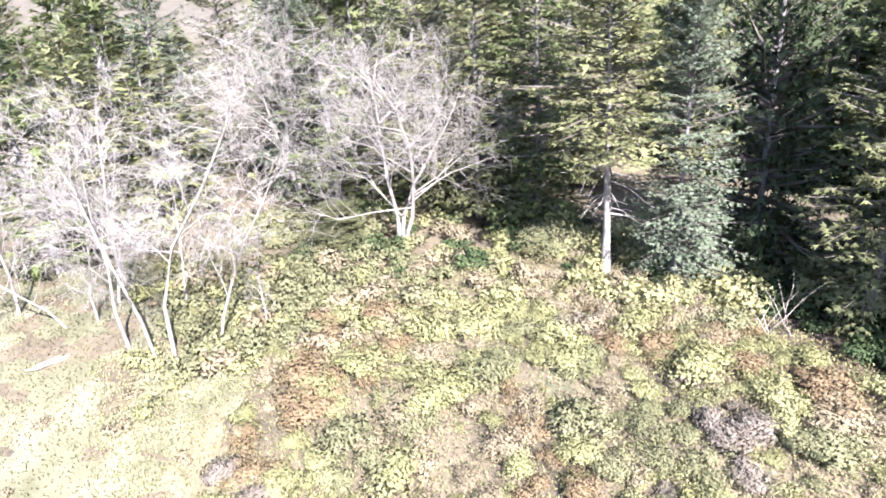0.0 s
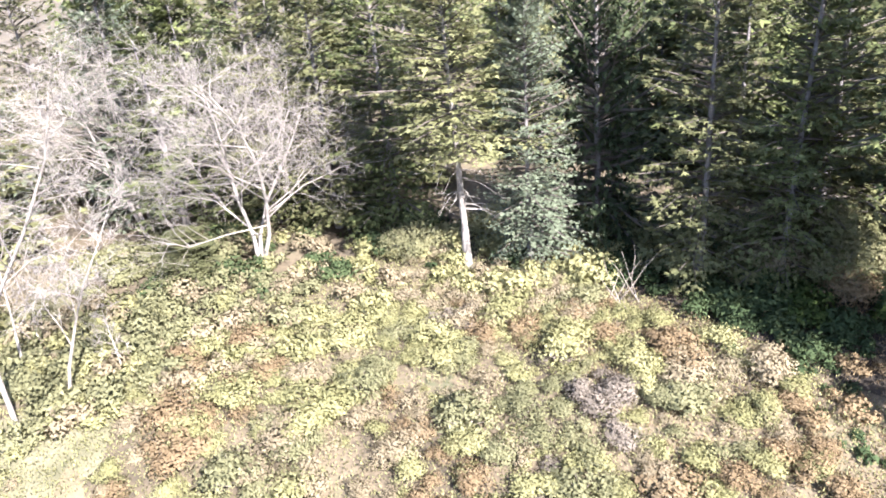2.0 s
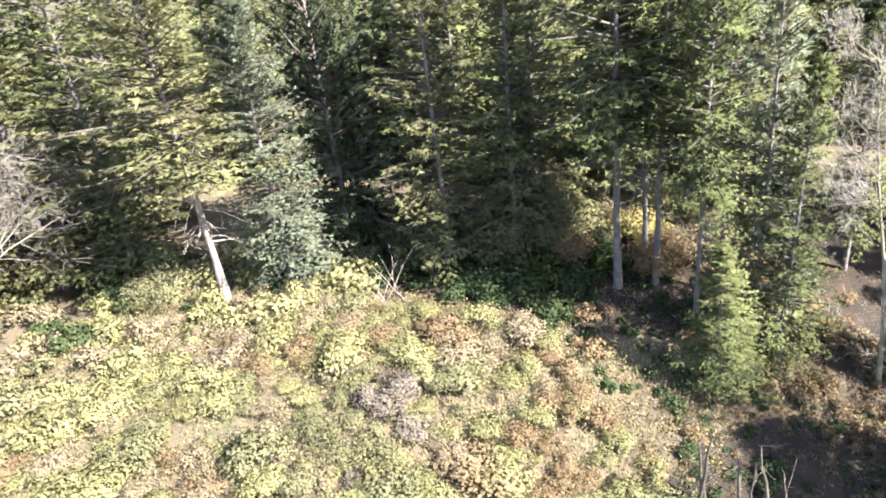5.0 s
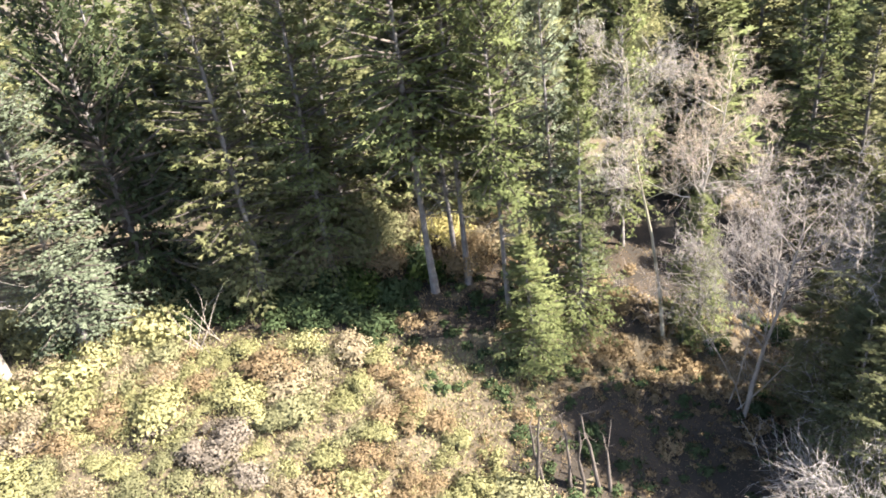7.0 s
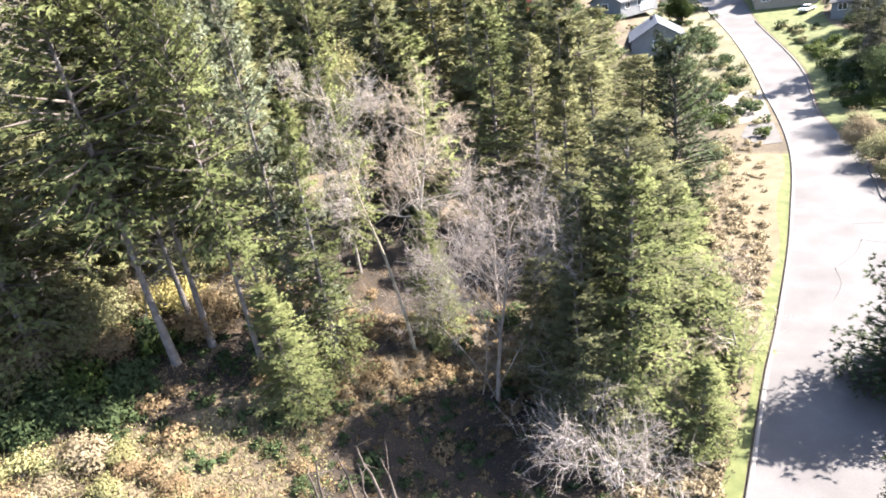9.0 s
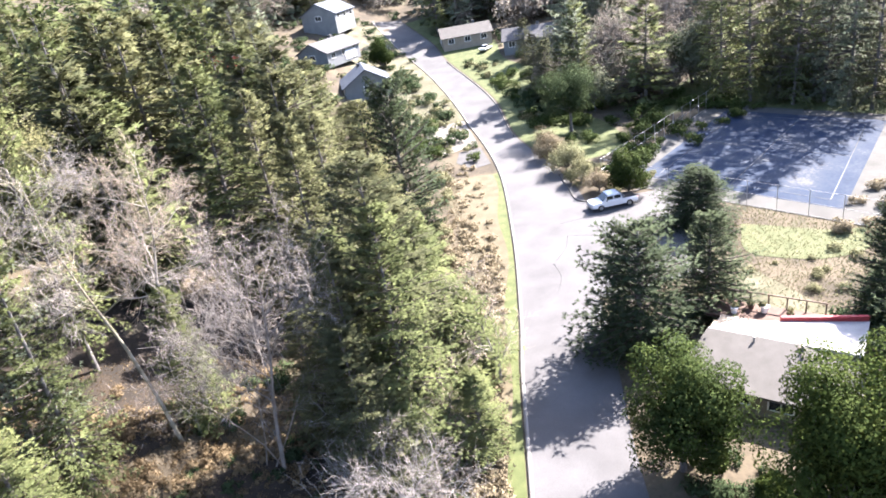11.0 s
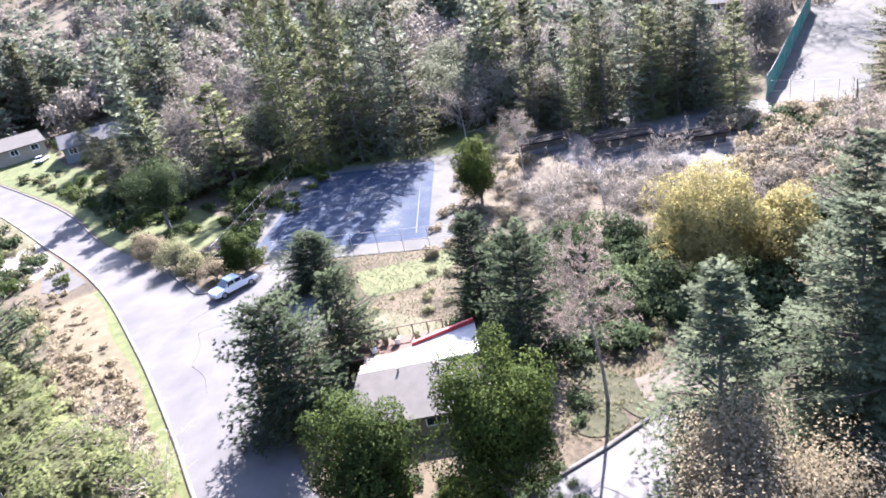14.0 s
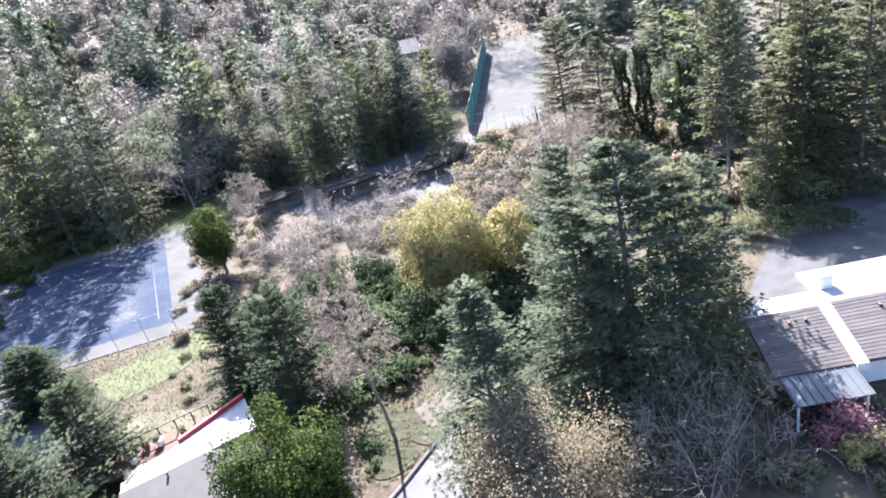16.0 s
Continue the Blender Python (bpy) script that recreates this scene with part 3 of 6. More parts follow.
# ---- trees ----
def spruce_meshes(seed, h, r, start, whorls, per, nodes, fill, trunk_r=0.26, power=0.75, blade=0.5, droop=1.0):
    """Trunk and crown of one spruce: layered limbs, each a flat drooping bough of side twigs set with needle sprays."""
    rng = np.random.default_rng(seed)
    z0 = start * h
    B, W, Ls, Nn, limbs = [], [], [], [], []
    lean = rng.uniform(0, 2 * np.pi)
    for k in range(whorls):
        turn = rng.uniform(0, 2 * np.pi)
        for b in range(per):
            q = min(max((k + rng.uniform(-0.45, 0.45)) / whorls, 0), 0.995)
            z = z0 + (h - z0) * q
            if rng.random() < 0.14:
                continue
            az = turn + 2 * np.pi * b / per + rng.normal() * 0.3
            lop = 1 + 0.16 * math.cos(az - lean) + 0.12 * math.sin(q * 19 + az * 2)
            reach = (r * (1 - q) ** power * (0.62 + 0.38 * min(1, q * 6 + 0.3)) * lop + 0.3) * rng.uniform(0.62, 1.18)
            rise = rng.uniform(0.0, 0.24) + 0.5 * q
            sag = rng.uniform(0.2, 0.55) * (1 - 0.6 * q) * droop
            out = np.array([math.cos(az), math.sin(az), 0])
            side = np.array([-out[1], out[0], 0])
            s = np.linspace(0.22 + 0.1 * rng.random(), 1, nodes)
            P = out[None] * (s * reach)[:, None] + side[None] * (rng.normal() * 0.12 * reach * s * s)[:, None]
            P[:, 2] = z + reach * (rise * s - sag * s * s + 0.1 * s ** 5)
            limbs.append((np.array([[0, 0, z], P[len(P) // 2], P[-1]]), [0.016 * reach + 0.01, 0.01 * reach + 0.006, 0.006]))
            tang = np.gradient(P, axis=0)
            tang /= np.linalg.norm(tang, axis=1)[:, None] + 1e-9
            face = np.array([0, 0, 0.85]) + out * 0.42 + rng.normal(size=3) * 0.22
            for sg in (-1, 0, 1):
                ln = (reach * 0.36 * (1.12 - s) + 0.34) * rng.uniform(0.65, 1.25, nodes)
                d = tang * (0.62 if sg else 1.0) + side[None] * sg * rng.uniform(0.55, 1.0, (nodes, 1))
                d[:, 2] -= rng.uniform(0.0, 0.22, nodes) * droop
                d /= np.linalg.norm(d, axis=1)[:, None]
                for f in range(fill if sg else 1):
                    g = (f + rng.uniform(0.1, 0.6, nodes)) / fill if sg else np.zeros(nodes)
                    p = P + d * (ln * g)[:, None] + rng.normal(size=P.shape) * 0.05
                    p[:, 2] -= 0.22 * ln * g * g * droop
                    B.append(p)
                    W.append(d + rng.normal(size=d.shape) * np.array([0.22, 0.22, 0.1]))
                    Ls.append(np.maximum(blade * rng.uniform(0.7, 1.3, nodes), ln / fill * 1.1 if sg else 0))
                    Nn.append(np.repeat(face[None], nodes, 0) + rng.normal(size=(nodes, 3)) * 0.2)
    B, W, Ls, Nn = map(np.concatenate, (B, W, Ls, Nn))
    v, q = sprays(B, W, Ls, Ls * rng.uniform(0.24, 0.36, len(B)), rng)
    crown = (v, q, np.repeat(Nn, 9, 0))
    zz = np.linspace(0, h * 0.985, 7)
    wob = np.cumsum(rng.normal(size=(7, 2)) * 0.06, axis=0)
    wob[0] = 0
    trunk = [(np.c_[wob * (1 - zz / h)[:, None], zz], trunk_r * (1 - zz / h) ** 0.8 + 0.02)]
    trunk[0][1][0] *= 1.35
    tv, tq = tubes(trunk, 8)
    dead = []
    if start > 0.25:
        for i in range(34):
            z = rng.uniform(0.2 * h, z0 * 1.3)
            az = rng.uniform(0, 2 * np.pi)
            ln = rng.uniform(0.6, 3.4)
            o = np.array([math.cos(az), math.sin(az), rng.uniform(-0.3, 0.15)])
            p = np.array([[0, 0, z], [0, 0, z] + o * ln * 0.5, [0, 0, z - 0.2 * ln] + o * ln])
            dead.append((p, [0.045, 0.03, 0.008]))
            for j in range(4):
                q0 = p[1] + (p[2] - p[1]) * rng.random()
                dead.append((np.array([q0, q0 + rng.normal(size=3) * 0.4 + o * 0.4]), [0.018, 0.006]))
    lv, lq = tubes(limbs, 3)
    return (tv, tq), crown, (lv, lq), (tubes(dead, 4) if dead else None)


TRUNKS = {}


def spruce_kind(key, tint, bark, *args):
    """One spruce, built once; further ones are copies."""
    if (key, tint, bark) in TRUNKS:
        return TRUNKS[(key, tint, bark)], False
    if key not in SHAPES:
        SHAPES[key] = spruce_meshes(*args)
    t, c, l, d = SHAPES[key]
    top = empty("spruce_tree", pose(0, 0, 0), WORDS[tint], "spruce tree")
    part_np("trunk", mesh_np("trunk", *t, mat=BARK[bark], smooth=True), top)
    part_np("crown", mesh_np("crown", c[0], tris=c[1], mat=NEEDLE[tint], normals=c[2]), top)
    # Limbs darker than the trunk, for the shade inside the crown.
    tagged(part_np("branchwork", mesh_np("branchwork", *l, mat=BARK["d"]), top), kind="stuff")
    if d:
        tagged(part_np("dead_branchwork", mesh_np("dead_branchwork", *d, mat=BARK[bark]), top, "bare grey dead lower branches"), kind="stuff")
    TRUNKS[(key, tint, bark)] = top
    return top, True


SHAPES = {}
WORDS = {
    "y": "tall olive-green spruce with sunlit drooping limbs",
    "b": "tall blue-green spruce with dense drooping needles",
    "d": "tall deep green spruce standing in the wood",
    "g": "green spruce with layered drooping limbs",
    "f": "deep green bushy spruce beside the driveway",
    # Garden spruces beside the street, and one in the wood darkened for shade.
    "k": "dark bushy spruce with dense needles",
}
FULL = [("full_a", 11, 20, 5, 0.05, 28, 7, 7, 3, 0.22, 0.72, 0.36, 0.9), ("full_b", 12, 20, 5, 0.04, 26, 8, 7, 3, 0.22, 0.6, 0.36, 1.0), ("full_c", 13, 20, 5, 0.06, 30, 7, 7, 3, 0.22, 0.82, 0.36, 0.9)]
TALL = [("tall_a", 21, 20, 5, 0.42, 20, 8, 7, 3, 0.24, 0.55, 0.36, 0.8), ("tall_b", 22, 20, 5, 0.38, 21, 8, 7, 3, 0.24, 0.55, 0.36, 0.8)]
SNAG = [("snag_spruce", 23, 20, 5, 0.44, 19, 9, 7, 3, 0.24, 0.5, 0.36, 0.7)]
MID = [("mid_a", 25, 20, 5, 0.2, 25, 8, 7, 3, 0.22, 0.6, 0.36, 0.9), ("mid_b", 26, 20, 5, 0.16, 25, 8, 7, 3, 0.22, 0.7, 0.36, 0.9)]
DENSE = [("dense_a", 45, 20, 5, 0.07, 32, 9, 7, 4, 0.22, 0.6, 0.26, 0.8), ("dense_b", 46, 20, 5, 0.05, 32, 9, 7, 4, 0.22, 0.7, 0.26, 0.8)]
BUSHY = [("bushy_a", 41, 10, 5, 0.03, 20, 11, 6, 3, 0.24, 0.55, 0.34, 0.6), ("bushy_b", 42, 10, 5, 0.03, 19, 12, 6, 3, 0.24, 0.62, 0.34, 0.6)]
FAR = [("far_a", 31, 20, 5, 0.05, 19, 6, 4, 1, 0.26, 0.75, 0.9, 0.9), ("far_b", 32, 20, 5, 0.08, 18, 6, 4, 1, 0.26, 0.62, 0.9, 0.9), ("far_c", 33, 20, 5, 0.16, 16, 7, 4, 1, 0.26, 0.55, 0.9, 0.9)]
rnd = random.Random(7)


def plant_spruce(x, y, h, r, tint, start, kinds=None, bark="n", group=""):
    kinds = kinds or (DENSE if tint == "b" and h < 24 else SNAG if start > 0.41 and tint == "y" else TALL if start > 0.33 else MID if start > 0.25 else BUSHY if tint == "k" else FULL)
    hh = 10 if kinds is BUSHY else 20
    k = kinds[rnd.randrange(len(kinds))]
    top, first = spruce_kind(k[0], tint, bark, *k[1:])
    z = float(ground_z(x, y)) - 0.15
    m = pose(x, y, z, rnd.uniform(-1.5, 1.5), rnd.uniform(-1.5, 1.5), rnd.uniform(0, 360)) @ Matrix.Diagonal((r / 5, r / 5, h / hh, 1))
    if first:
        top.matrix_basis = m
    else:
        c = top.scale.copy()
        ob = copy_thing(top, m @ Matrix.Diagonal((1 / c.x, 1 / c.y, 1 / c.z, 1)))
        top = ob
    if group:
        tagged(top, group=group)
    return top


SPRUCES_A = [
    (-39.0, 29.9, 24.0, 6.3, "y", .42),
    (-35.6, 33.9, 22.0, 4.8, "b", .1),
    (-84.4, -0.7, 26.0, 8.9, "b", .1),
    (-74.4, 13.2, 28.0, 9.1, "b", .1),
    (-87.8, 7.6, 30.0, 8.9, "d", .1),
    (-90.3, -6.8, 26.0, 9.1, "y", .1),
    (-98.2, -17.7, 26.0, 10.9, "y", .1),
    (-61.2, 22.7, 27.0, 8.0, "y", .1),
    (-55.0, 26.4, 28.0, 6.9, "y", .1),
    (-50.4, 30.3, 28.0, 6.5, "g", .1),
    (-57.3, 38.1, 30.0, 7.7, "y", .1),
    (-77.2, 21.3, 32.0, 8.9, "d", .1),
    (-54.9, 12.0, 5.0, 4.1, "d", .02),
    # Dark k needles stand in for deep shade between the trees.
    (-35.1, 42.0, 28.0, 5.5, "k", .2),
    (-24.0, 40.0, 27.0, 5.4, "y", .1),
    (-19.2, 42.5, 29.0, 4.6, "g", .1),
    (-19.1, 47.0, 30.0, 6.9, "y", .1),
    (-10.6, 40.6, 30.0, 5.0, "g", .44),
    (-9.5, 44.2, 30.0, 3.6, "d", .46),
    (-4.2, 42.8, 26.0, 3.0, "b", .36),
    (-6.5, 57.0, 30.0, 5.6, "y", .2),
]

SPRUCES_B = [
    (-3.1, 34.7, 9.5, 2.9, "g", .02),
    (0.0, 38.4, 19.0, 3.0, "g", .06),
    (-1.5, 40.8, 25.0, 3.2, "b", .2),
    (-5.0, 38.7, 25.0, 3.4, "g", .36),
    (-8.3, 42.0, 28.0, 4.2, "g", .4),
    (3.5, 49.5, 26.0, 3.2, "g", .3),
    (8.0, 40.6, 11.0, 2.7, "g", .05),
    (41.1, 59.3, 18.6, 4.9, "k", .05),
    (19.3, 32.7, 21.0, 5.5, "d", .06),
    (23.3, 33.8, 15.0, 4.8, "g", .06),
    (20.6, 26.5, 7.0, 2.6, "g", .03),
    (22.2, 47.5, 20.0, 4.3, "y", .1),
    (21.2, 51.3, 21.0, 4.7, "y", .1),
    (18.7, 55.1, 22.0, 5.1, "g", .1),
    (29.2, 54.9, 18.0, 5.2, "y", .1),
    (30.2, 48.9, 15.0, 4.4, "y", .1),
    (40.9, 66.1, 16.0, 4.8, "y", .1),
    (39.2, 74.6, 19.0, 5.9, "y", .1),
    (31.4, 73.5, 21.0, 5.6, "g", .1),
    (27.7, 40.4, 12.0, 5.2, "g", .06),
    (25.6, 33.3, 8.0, 4.0, "g", .05),
    (15.7, 28.2, 8.0, 3.0, "g", .05),
    (19.1, 38.3, 14.0, 4.0, "g", .06),
    (26.4, 40.9, 15.0, 4.1, "d", .05),
    (15.0, 30.6, 17.0, 3.4, "d", .05),
    (13.6, 34.9, 11.0, 2.8, "d", .05),
    (13.6, 28.8, 13.0, 3.2, "d", .03),
    (17.2, 29.3, 19.0, 3.9, "g", .03),
]

SPRUCES_C = [
    (36.2, 24.8, 10.7, 4.8, "k", .03),
    (43.8, 23.2, 9.0, 3.4, "k", .03),
    (59.3, 32.8, 6.2, 4.3, "k", .03),
    (50.7, 12.3, 10.1, 3.2, "k", .03),
    (43.8, 7.6, 11.3, 3.9, "k", .03),
    (31.1, -14.9, 19.9, 7.0, "f", .06),
    (29.6, -4.9, 15.1, 4.4, "f", .04),
    (32.1, -18.9, 16.8, 5.2, "d", .04),
    (33.0, -12.5, 16.4, 4.6, "f", .04),
    (40.1, -14.5, 17.6, 4.0, "f", .06),
    (36.5, -23.3, 15.1, 4.0, "f", .06),
    (84.2, -33.4, 19.1, 4.7, "d", .42),
    (122.5, -7.6, 20.6, 8.4, "d", .1),
    (169.5, 28.7, 23.1, 9.3, "d", .1),
    (54.6, -42.4, 12.7, 3.0, "y", .05),
    (54.2, -46.2, 21.4, 4.5, "d", .2),
    (57.8, -40.3, 22.1, 3.8, "d", .35),
    (51.0, -50.2, 21.5, 4.9, "d", .1),
    (116.2, -15.5, 17.7, 7.0, "d", .1),
    (81.3, -37.4, 16.3, 3.8, "d", .3),
    (52.2, 88.1, 9.4, 7.1, "y", .08),
    (47.0, 92.0, 13.6, 7.1, "g", .08),
    (44.9, 100.4, 16.7, 7.5, "y", .08),
    (45.4, 110.3, 19.0, 8.1, "y", .08),
    (90.5, 76.5, 13.0, 3.6, "g", .06),
    (95.0, 84.0, 12.0, 3.4, "d", .06),
    (101.0, 92.0, 11.0, 3.2, "d", .06),
    (113.5, 106.0, 10.0, 3.0, "d", .06),
]

BARE = [
    (-43.2, -3.3, 23.4, 5.7, 0.1, -1.0, "w"),
    (-44.2, -4.6, 17.1, 4.9, 0.3, -3.2, "w"),
    (-51.6, -8.6, 12.2, 5.1, 0.3, -1.8, "w"),
    (-52.0, -10.9, 10.4, 4.6, 0.7, -3.2, "w"),
    (-43.1, -0.2, 14.8, 4.1, -0.0, 3.8, "w"),
    (-52.3, 16.9, 18.4, 9.6, 0.1, 0.2, "w"),
    (-71.2, 11.5, 20.2, 9.4, -0.2, -1.2, "w"),
    (5.5, 39.3, 20.3, 5.6, 0.3, -0.0, "q"),
    (8.6, 42.6, 18.2, 5.0, 0.1, -0.0, "p"),
    (9.7, 34.1, 14.5, 6.2, 1.9, -0.5, "o"),
    (13.6, 26.2, 7.3, 4.4, -0.7, 0.4, "s"),
    (37.6, 1.35, 13.6, 3.3, 0.0, 0.0, "r"),
    (23.1, -14.2, 8.1, 4.8, 0.2, 0.3, "g"),
    (9.2, 34.5, 12.5, 5.3, 3.2, -0.9, "g"),
    (83.2, 10.9, 10.2, 3.6, -0.1, 0.7, "p"),
    (-43.4, 3.3, 5.0, 1.3, -0.0, -0.0, "w"),
    (-46.3, -6.3, 17.3, 4.7, -0.1, 0.8, "w"),
    (-56.4, -14.7, 17.5, 6.1, -0.2, 0.6, "w"),
    (-54.1, -7.2, 17.6, 6.3, -0.5, 3.5, "w"),
    (-48.8, -2.1, 11.7, 3.6, -0.1, 1.7, "w"),
]

LEAFY = [
    (27.2, 15.8, 11.0, 4.4, "g"),
    (28.0, 7.4, 14.4, 4.9, "l"),
    (82.3, 68.1, 13.1, 6.4, "k"),
    (62.9, 43.9, 7.8, 3.1, "g"),
    (69.9, 62.9, 5.6, 3.3, "t"),
    (66.6, 56.6, 5.2, 3.1, "o"),
    (63.7, 51.7, 4.2, 2.7, "o"),
    (62.1, 47.7, 3.9, 2.3, "t"),
    (79.0, 16.6, 11.2, 4.2, "l"),
    (53.4, -7.4, 14.5, 5.8, "y"),
    (52.9, -13.1, 11.0, 4.6, "y"),
    (68.5, 6.9, 6.9, 4.4, "p"),
    (66.3, 0.3, 8.7, 4.9, "p"),
    (67.2, -5.5, 8.7, 4.6, "p"),
    (56.4, 3.2, 6.1, 2.6, "k"),
    (71.4, -24.0, 9.3, 6.2, "p"),
    (24.4, -24.6, 2.8, 2.7, "m"),
    (22.7, -23.4, 2.3, 1.2, "y"),
    (24.6, -6.5, 12.0, 5.6, "t"),
    (165.8, -42.3, 19.7, 15.4, "p"),
    (112.0, 74.1, 14.6, 8.0, "p"),
    (110.4, 24.3, 8.5, 4.7, "p"),
    (86.4, 175.6, 11.6, 8.7, "p"),
    (93.9, 135.5, 9.9, 4.5, "g"),
    (120.3, 62.0, 13.0, 6.8, "p"),
    (117.1, 44.7, 14.1, 6.9, "p"),
    (112.4, 66.1, 11.1, 5.4, "k"),
    (-16.8, 45.2, 8.0, 3.1, "o"),
    (-7.4, 46.3, 4.0, 2.3, "t"),
    (-21.7, 54.8, 5.1, 3.7, "o"),
    (-18.1, 51.8, 5.6, 2.9, "o"),
    (-62.1, -0.3, 6.1, 3.5, "t"),
    (-44.2, 27.7, 4.2, 3.3, "o"),
    (-17.2, 46.3, 5.8, 2.9, "o"),
    (-8.2, 43.2, 4.7, 2.4, "r"),
    (48.9, -36.0, 3.9, 2.4, "o"),
    (47.1, -38.9, 3.8, 2.7, "k"),
    (45.9, -42.3, 2.9, 2.5, "k"),
    (52.3, -45.9, 4.1, 3.4, "o"),
    (-20.6, 44.0, 6.2, 4.1, "t"),
    (-14.9, 44.1, 3.3, 2.5, "r"),
    (6.8, 64.1, 18.2, 5.8, "v"),
    (-51.4, 111.9, 20.6, 10.0, "p"),
    (26.6, 30.8, 8.8, 4.1, "p"),
    (20.4, 27.1, 6.0, 2.5, "p"),
    (-7.2, 49.4, 3.0, 3.4, "r"),
    (-11.0, 47.5, 4.6, 3.0, "y"),
    (-13.5, 49.0, 5.2, 3.2, "t"),
    (-5.0, 47.0, 4.2, 2.6, "o"),
    (-9.5, 51.0, 5.4, 3.2, "v"),
    (-14.5, 52.5, 6.0, 3.4, "o"),
    (-2.0, 45.5, 3.4, 2.2, "r"),
    (-19.1, 50.5, 5.7, 3.4, "v"),
]

IVY = [
    (80.8, -43.8, 13.8),
    (73.3, -45.6, 12.6),
    (85.4, -43.0, 12.8),
    (85.0, -29.7, 8.6),
]

for x, y, h, r, tint, start in SPRUCES_A + SPRUCES_B + SPRUCES_C:
    plant_spruce(x, y, h, min(r, 6.6) * (1.12 if tint == "k" else 1), tint, start, FULL if (x, y, h, r, tint, start) in SPRUCES_C and start < 0.07 and tint != "k" else None, bark="w" if (x, y) == SPRUCES_A[0][:2] else "n")


def bare_tree(x, y, h, r, lx, ly, tone, seed, stems=1, label="", name="bare_alder", low=0.25, wide=0.6, tip=0.024, forks=None):
    """A leafless tree: a leaning trunk that forks into limbs, branches and a haze of twigs."""
    rng = np.random.default_rng(seed)
    z = float(ground_z(x, y)) - 0.1
    top = empty(name, pose(x, y, z), label, "bare tree")
    trunks, limbs, twigs = [], [], []
    tips = []

    def grow(p, d, ln, rad, level):
        n = 6 if level < 1 else 4 if level < 3 else 2
        pts = [p]
        dd = d / np.linalg.norm(d)
        for i in range(n - 1):
            dd = dd + rng.normal(size=3) * ((0.3 if r > 8 else 0.2) if level else 0.06 if tone == "r" else 0.12) + np.array([0, 0, 0.06 if level else 0.02])
            dd /= np.linalg.norm(dd)
            pts.append(pts[-1] + dd * ln / (n - 1))
        pts = np.array(pts)
        rr = np.linspace(rad, rad * (0.14 if level < 1 else 0.25 if level < 3 else 0.5), n)
        if level == last:
            tips.append((pts[0], pts[-1]))
        else:
            (trunks if level == 0 else limbs if level < 3 else twigs).append((pts, rr))
        if level >= last:
            return
        kids = forks[level] if forks else (KIDS0, 8, 7, 5, 4)[level] if r > 8 else (KIDS0, 7, 6, 4, 4)[level] if tone == "w" else (KIDS0, 7, 7, 6, 4)[level]
        for i in range(kids):
            s = rng.uniform(0.25, 1.0) if level else low + (1 - low) * (i + rng.random()) / kids
            f = s * (n - 1)
            j = min(int(f), n - 2)
            q = pts[j] + (pts[j + 1] - pts[j]) * (f - j)
            ax = pts[j + 1] - pts[j]
            ax /= np.linalg.norm(ax)
            side = rng.normal(size=3)
            side -= side @ ax * ax
            side /= np.linalg.norm(side)
            if level == 0:
                side[2] = abs(side[2]) * 0.4
                cl = r * rng.uniform(0.75, 1.2) * (1.25 - 0.65 * s) * (0.82 if tone == "r" else 1)
                nd = side + ax * rng.uniform(0.5, 1.1) * wide
            else:
                cl = ln * rng.uniform(0.35, 0.62)
                nd = side * rng.uniform(0.5, 0.95) + ax * rng.uniform(0.4, 0.9)
            nr = (rad * (1 - 0.5 * s)) * ((0.36 if level == 0 else 0.48) if r < 8 else (0.4, 0.5, 0.5, 0.5)[level])
            grow(q, nd, cl, max(nr, 0.013 if level < 3 else 0.009), level + 1)

    last = 4 if (stems == 1 and h > 9) or r > 8 else 3
    KIDS0 = 12 if r > 8 and stems > 1 else (24 if r > 8 else 27 if tone == "r" else 19 if tone in "poq" else 14) if stems == 1 else 9
    for sidx in range(stems):
        off = rng.normal(size=3) * (0.12 if r > 8 else 0.35 if stems > 1 else 0)
        off[2] = 0
        d = np.array([lx, ly, h]) + (rng.normal(size=3) * h * (0.2 if r > 8 and stems > 1 else 0.28 if stems > 1 else 0.0) * np.array([1, 1, 0]))
        if r > 8 and stems > 1:
            d = np.array([lx + 0.18 * h * math.cos(sidx * 2.1 + 0.6), ly + 0.18 * h * math.sin(sidx * 2.1 + 0.6), h])
        grow(off, d, h * (0.97 if stems == 1 else rng.uniform(0.8, 1) if r > 8 else rng.uniform(0.6, 1)), (0.005 if tone in "qw" else 0.008) * h + 0.05 if stems == 1 else 0.009 * h + 0.06 if r > 8 else 0.05, 0)
    mat = BARK["o" if tone == "q" else "twig" if tone == "o" else tone]
    part_np("trunk", mesh_np("trunk", *tubes(trunks, 7), mat=BARK["g"] if tone == "r" else mat, smooth=True), top)
    tagged(part_np("branchwork", mesh_np("branchwork", *tubes(limbs, 4), mat=mat), top), kind="stuff")
    tv, tq = tubes(twigs or limbs[:1], 3)
    A, E = np.array([t[0] for t in tips]), np.array([t[1] for t in tips])
    nv, nq = needles(A, E - A, np.linalg.norm(E - A, axis=1), np.full(len(A), 0.017 if tone == "w" else tip), rng)
    tagged(part_np("twigwork", mesh_np("twigwork", np.concatenate([tv, nv]), tq, nq + len(tv), mat=BARK["r" if tone == "r" else "beige" if tone == "p" else "w" if tone in "wq" else "twig"]), top), kind="stuff")
    return top


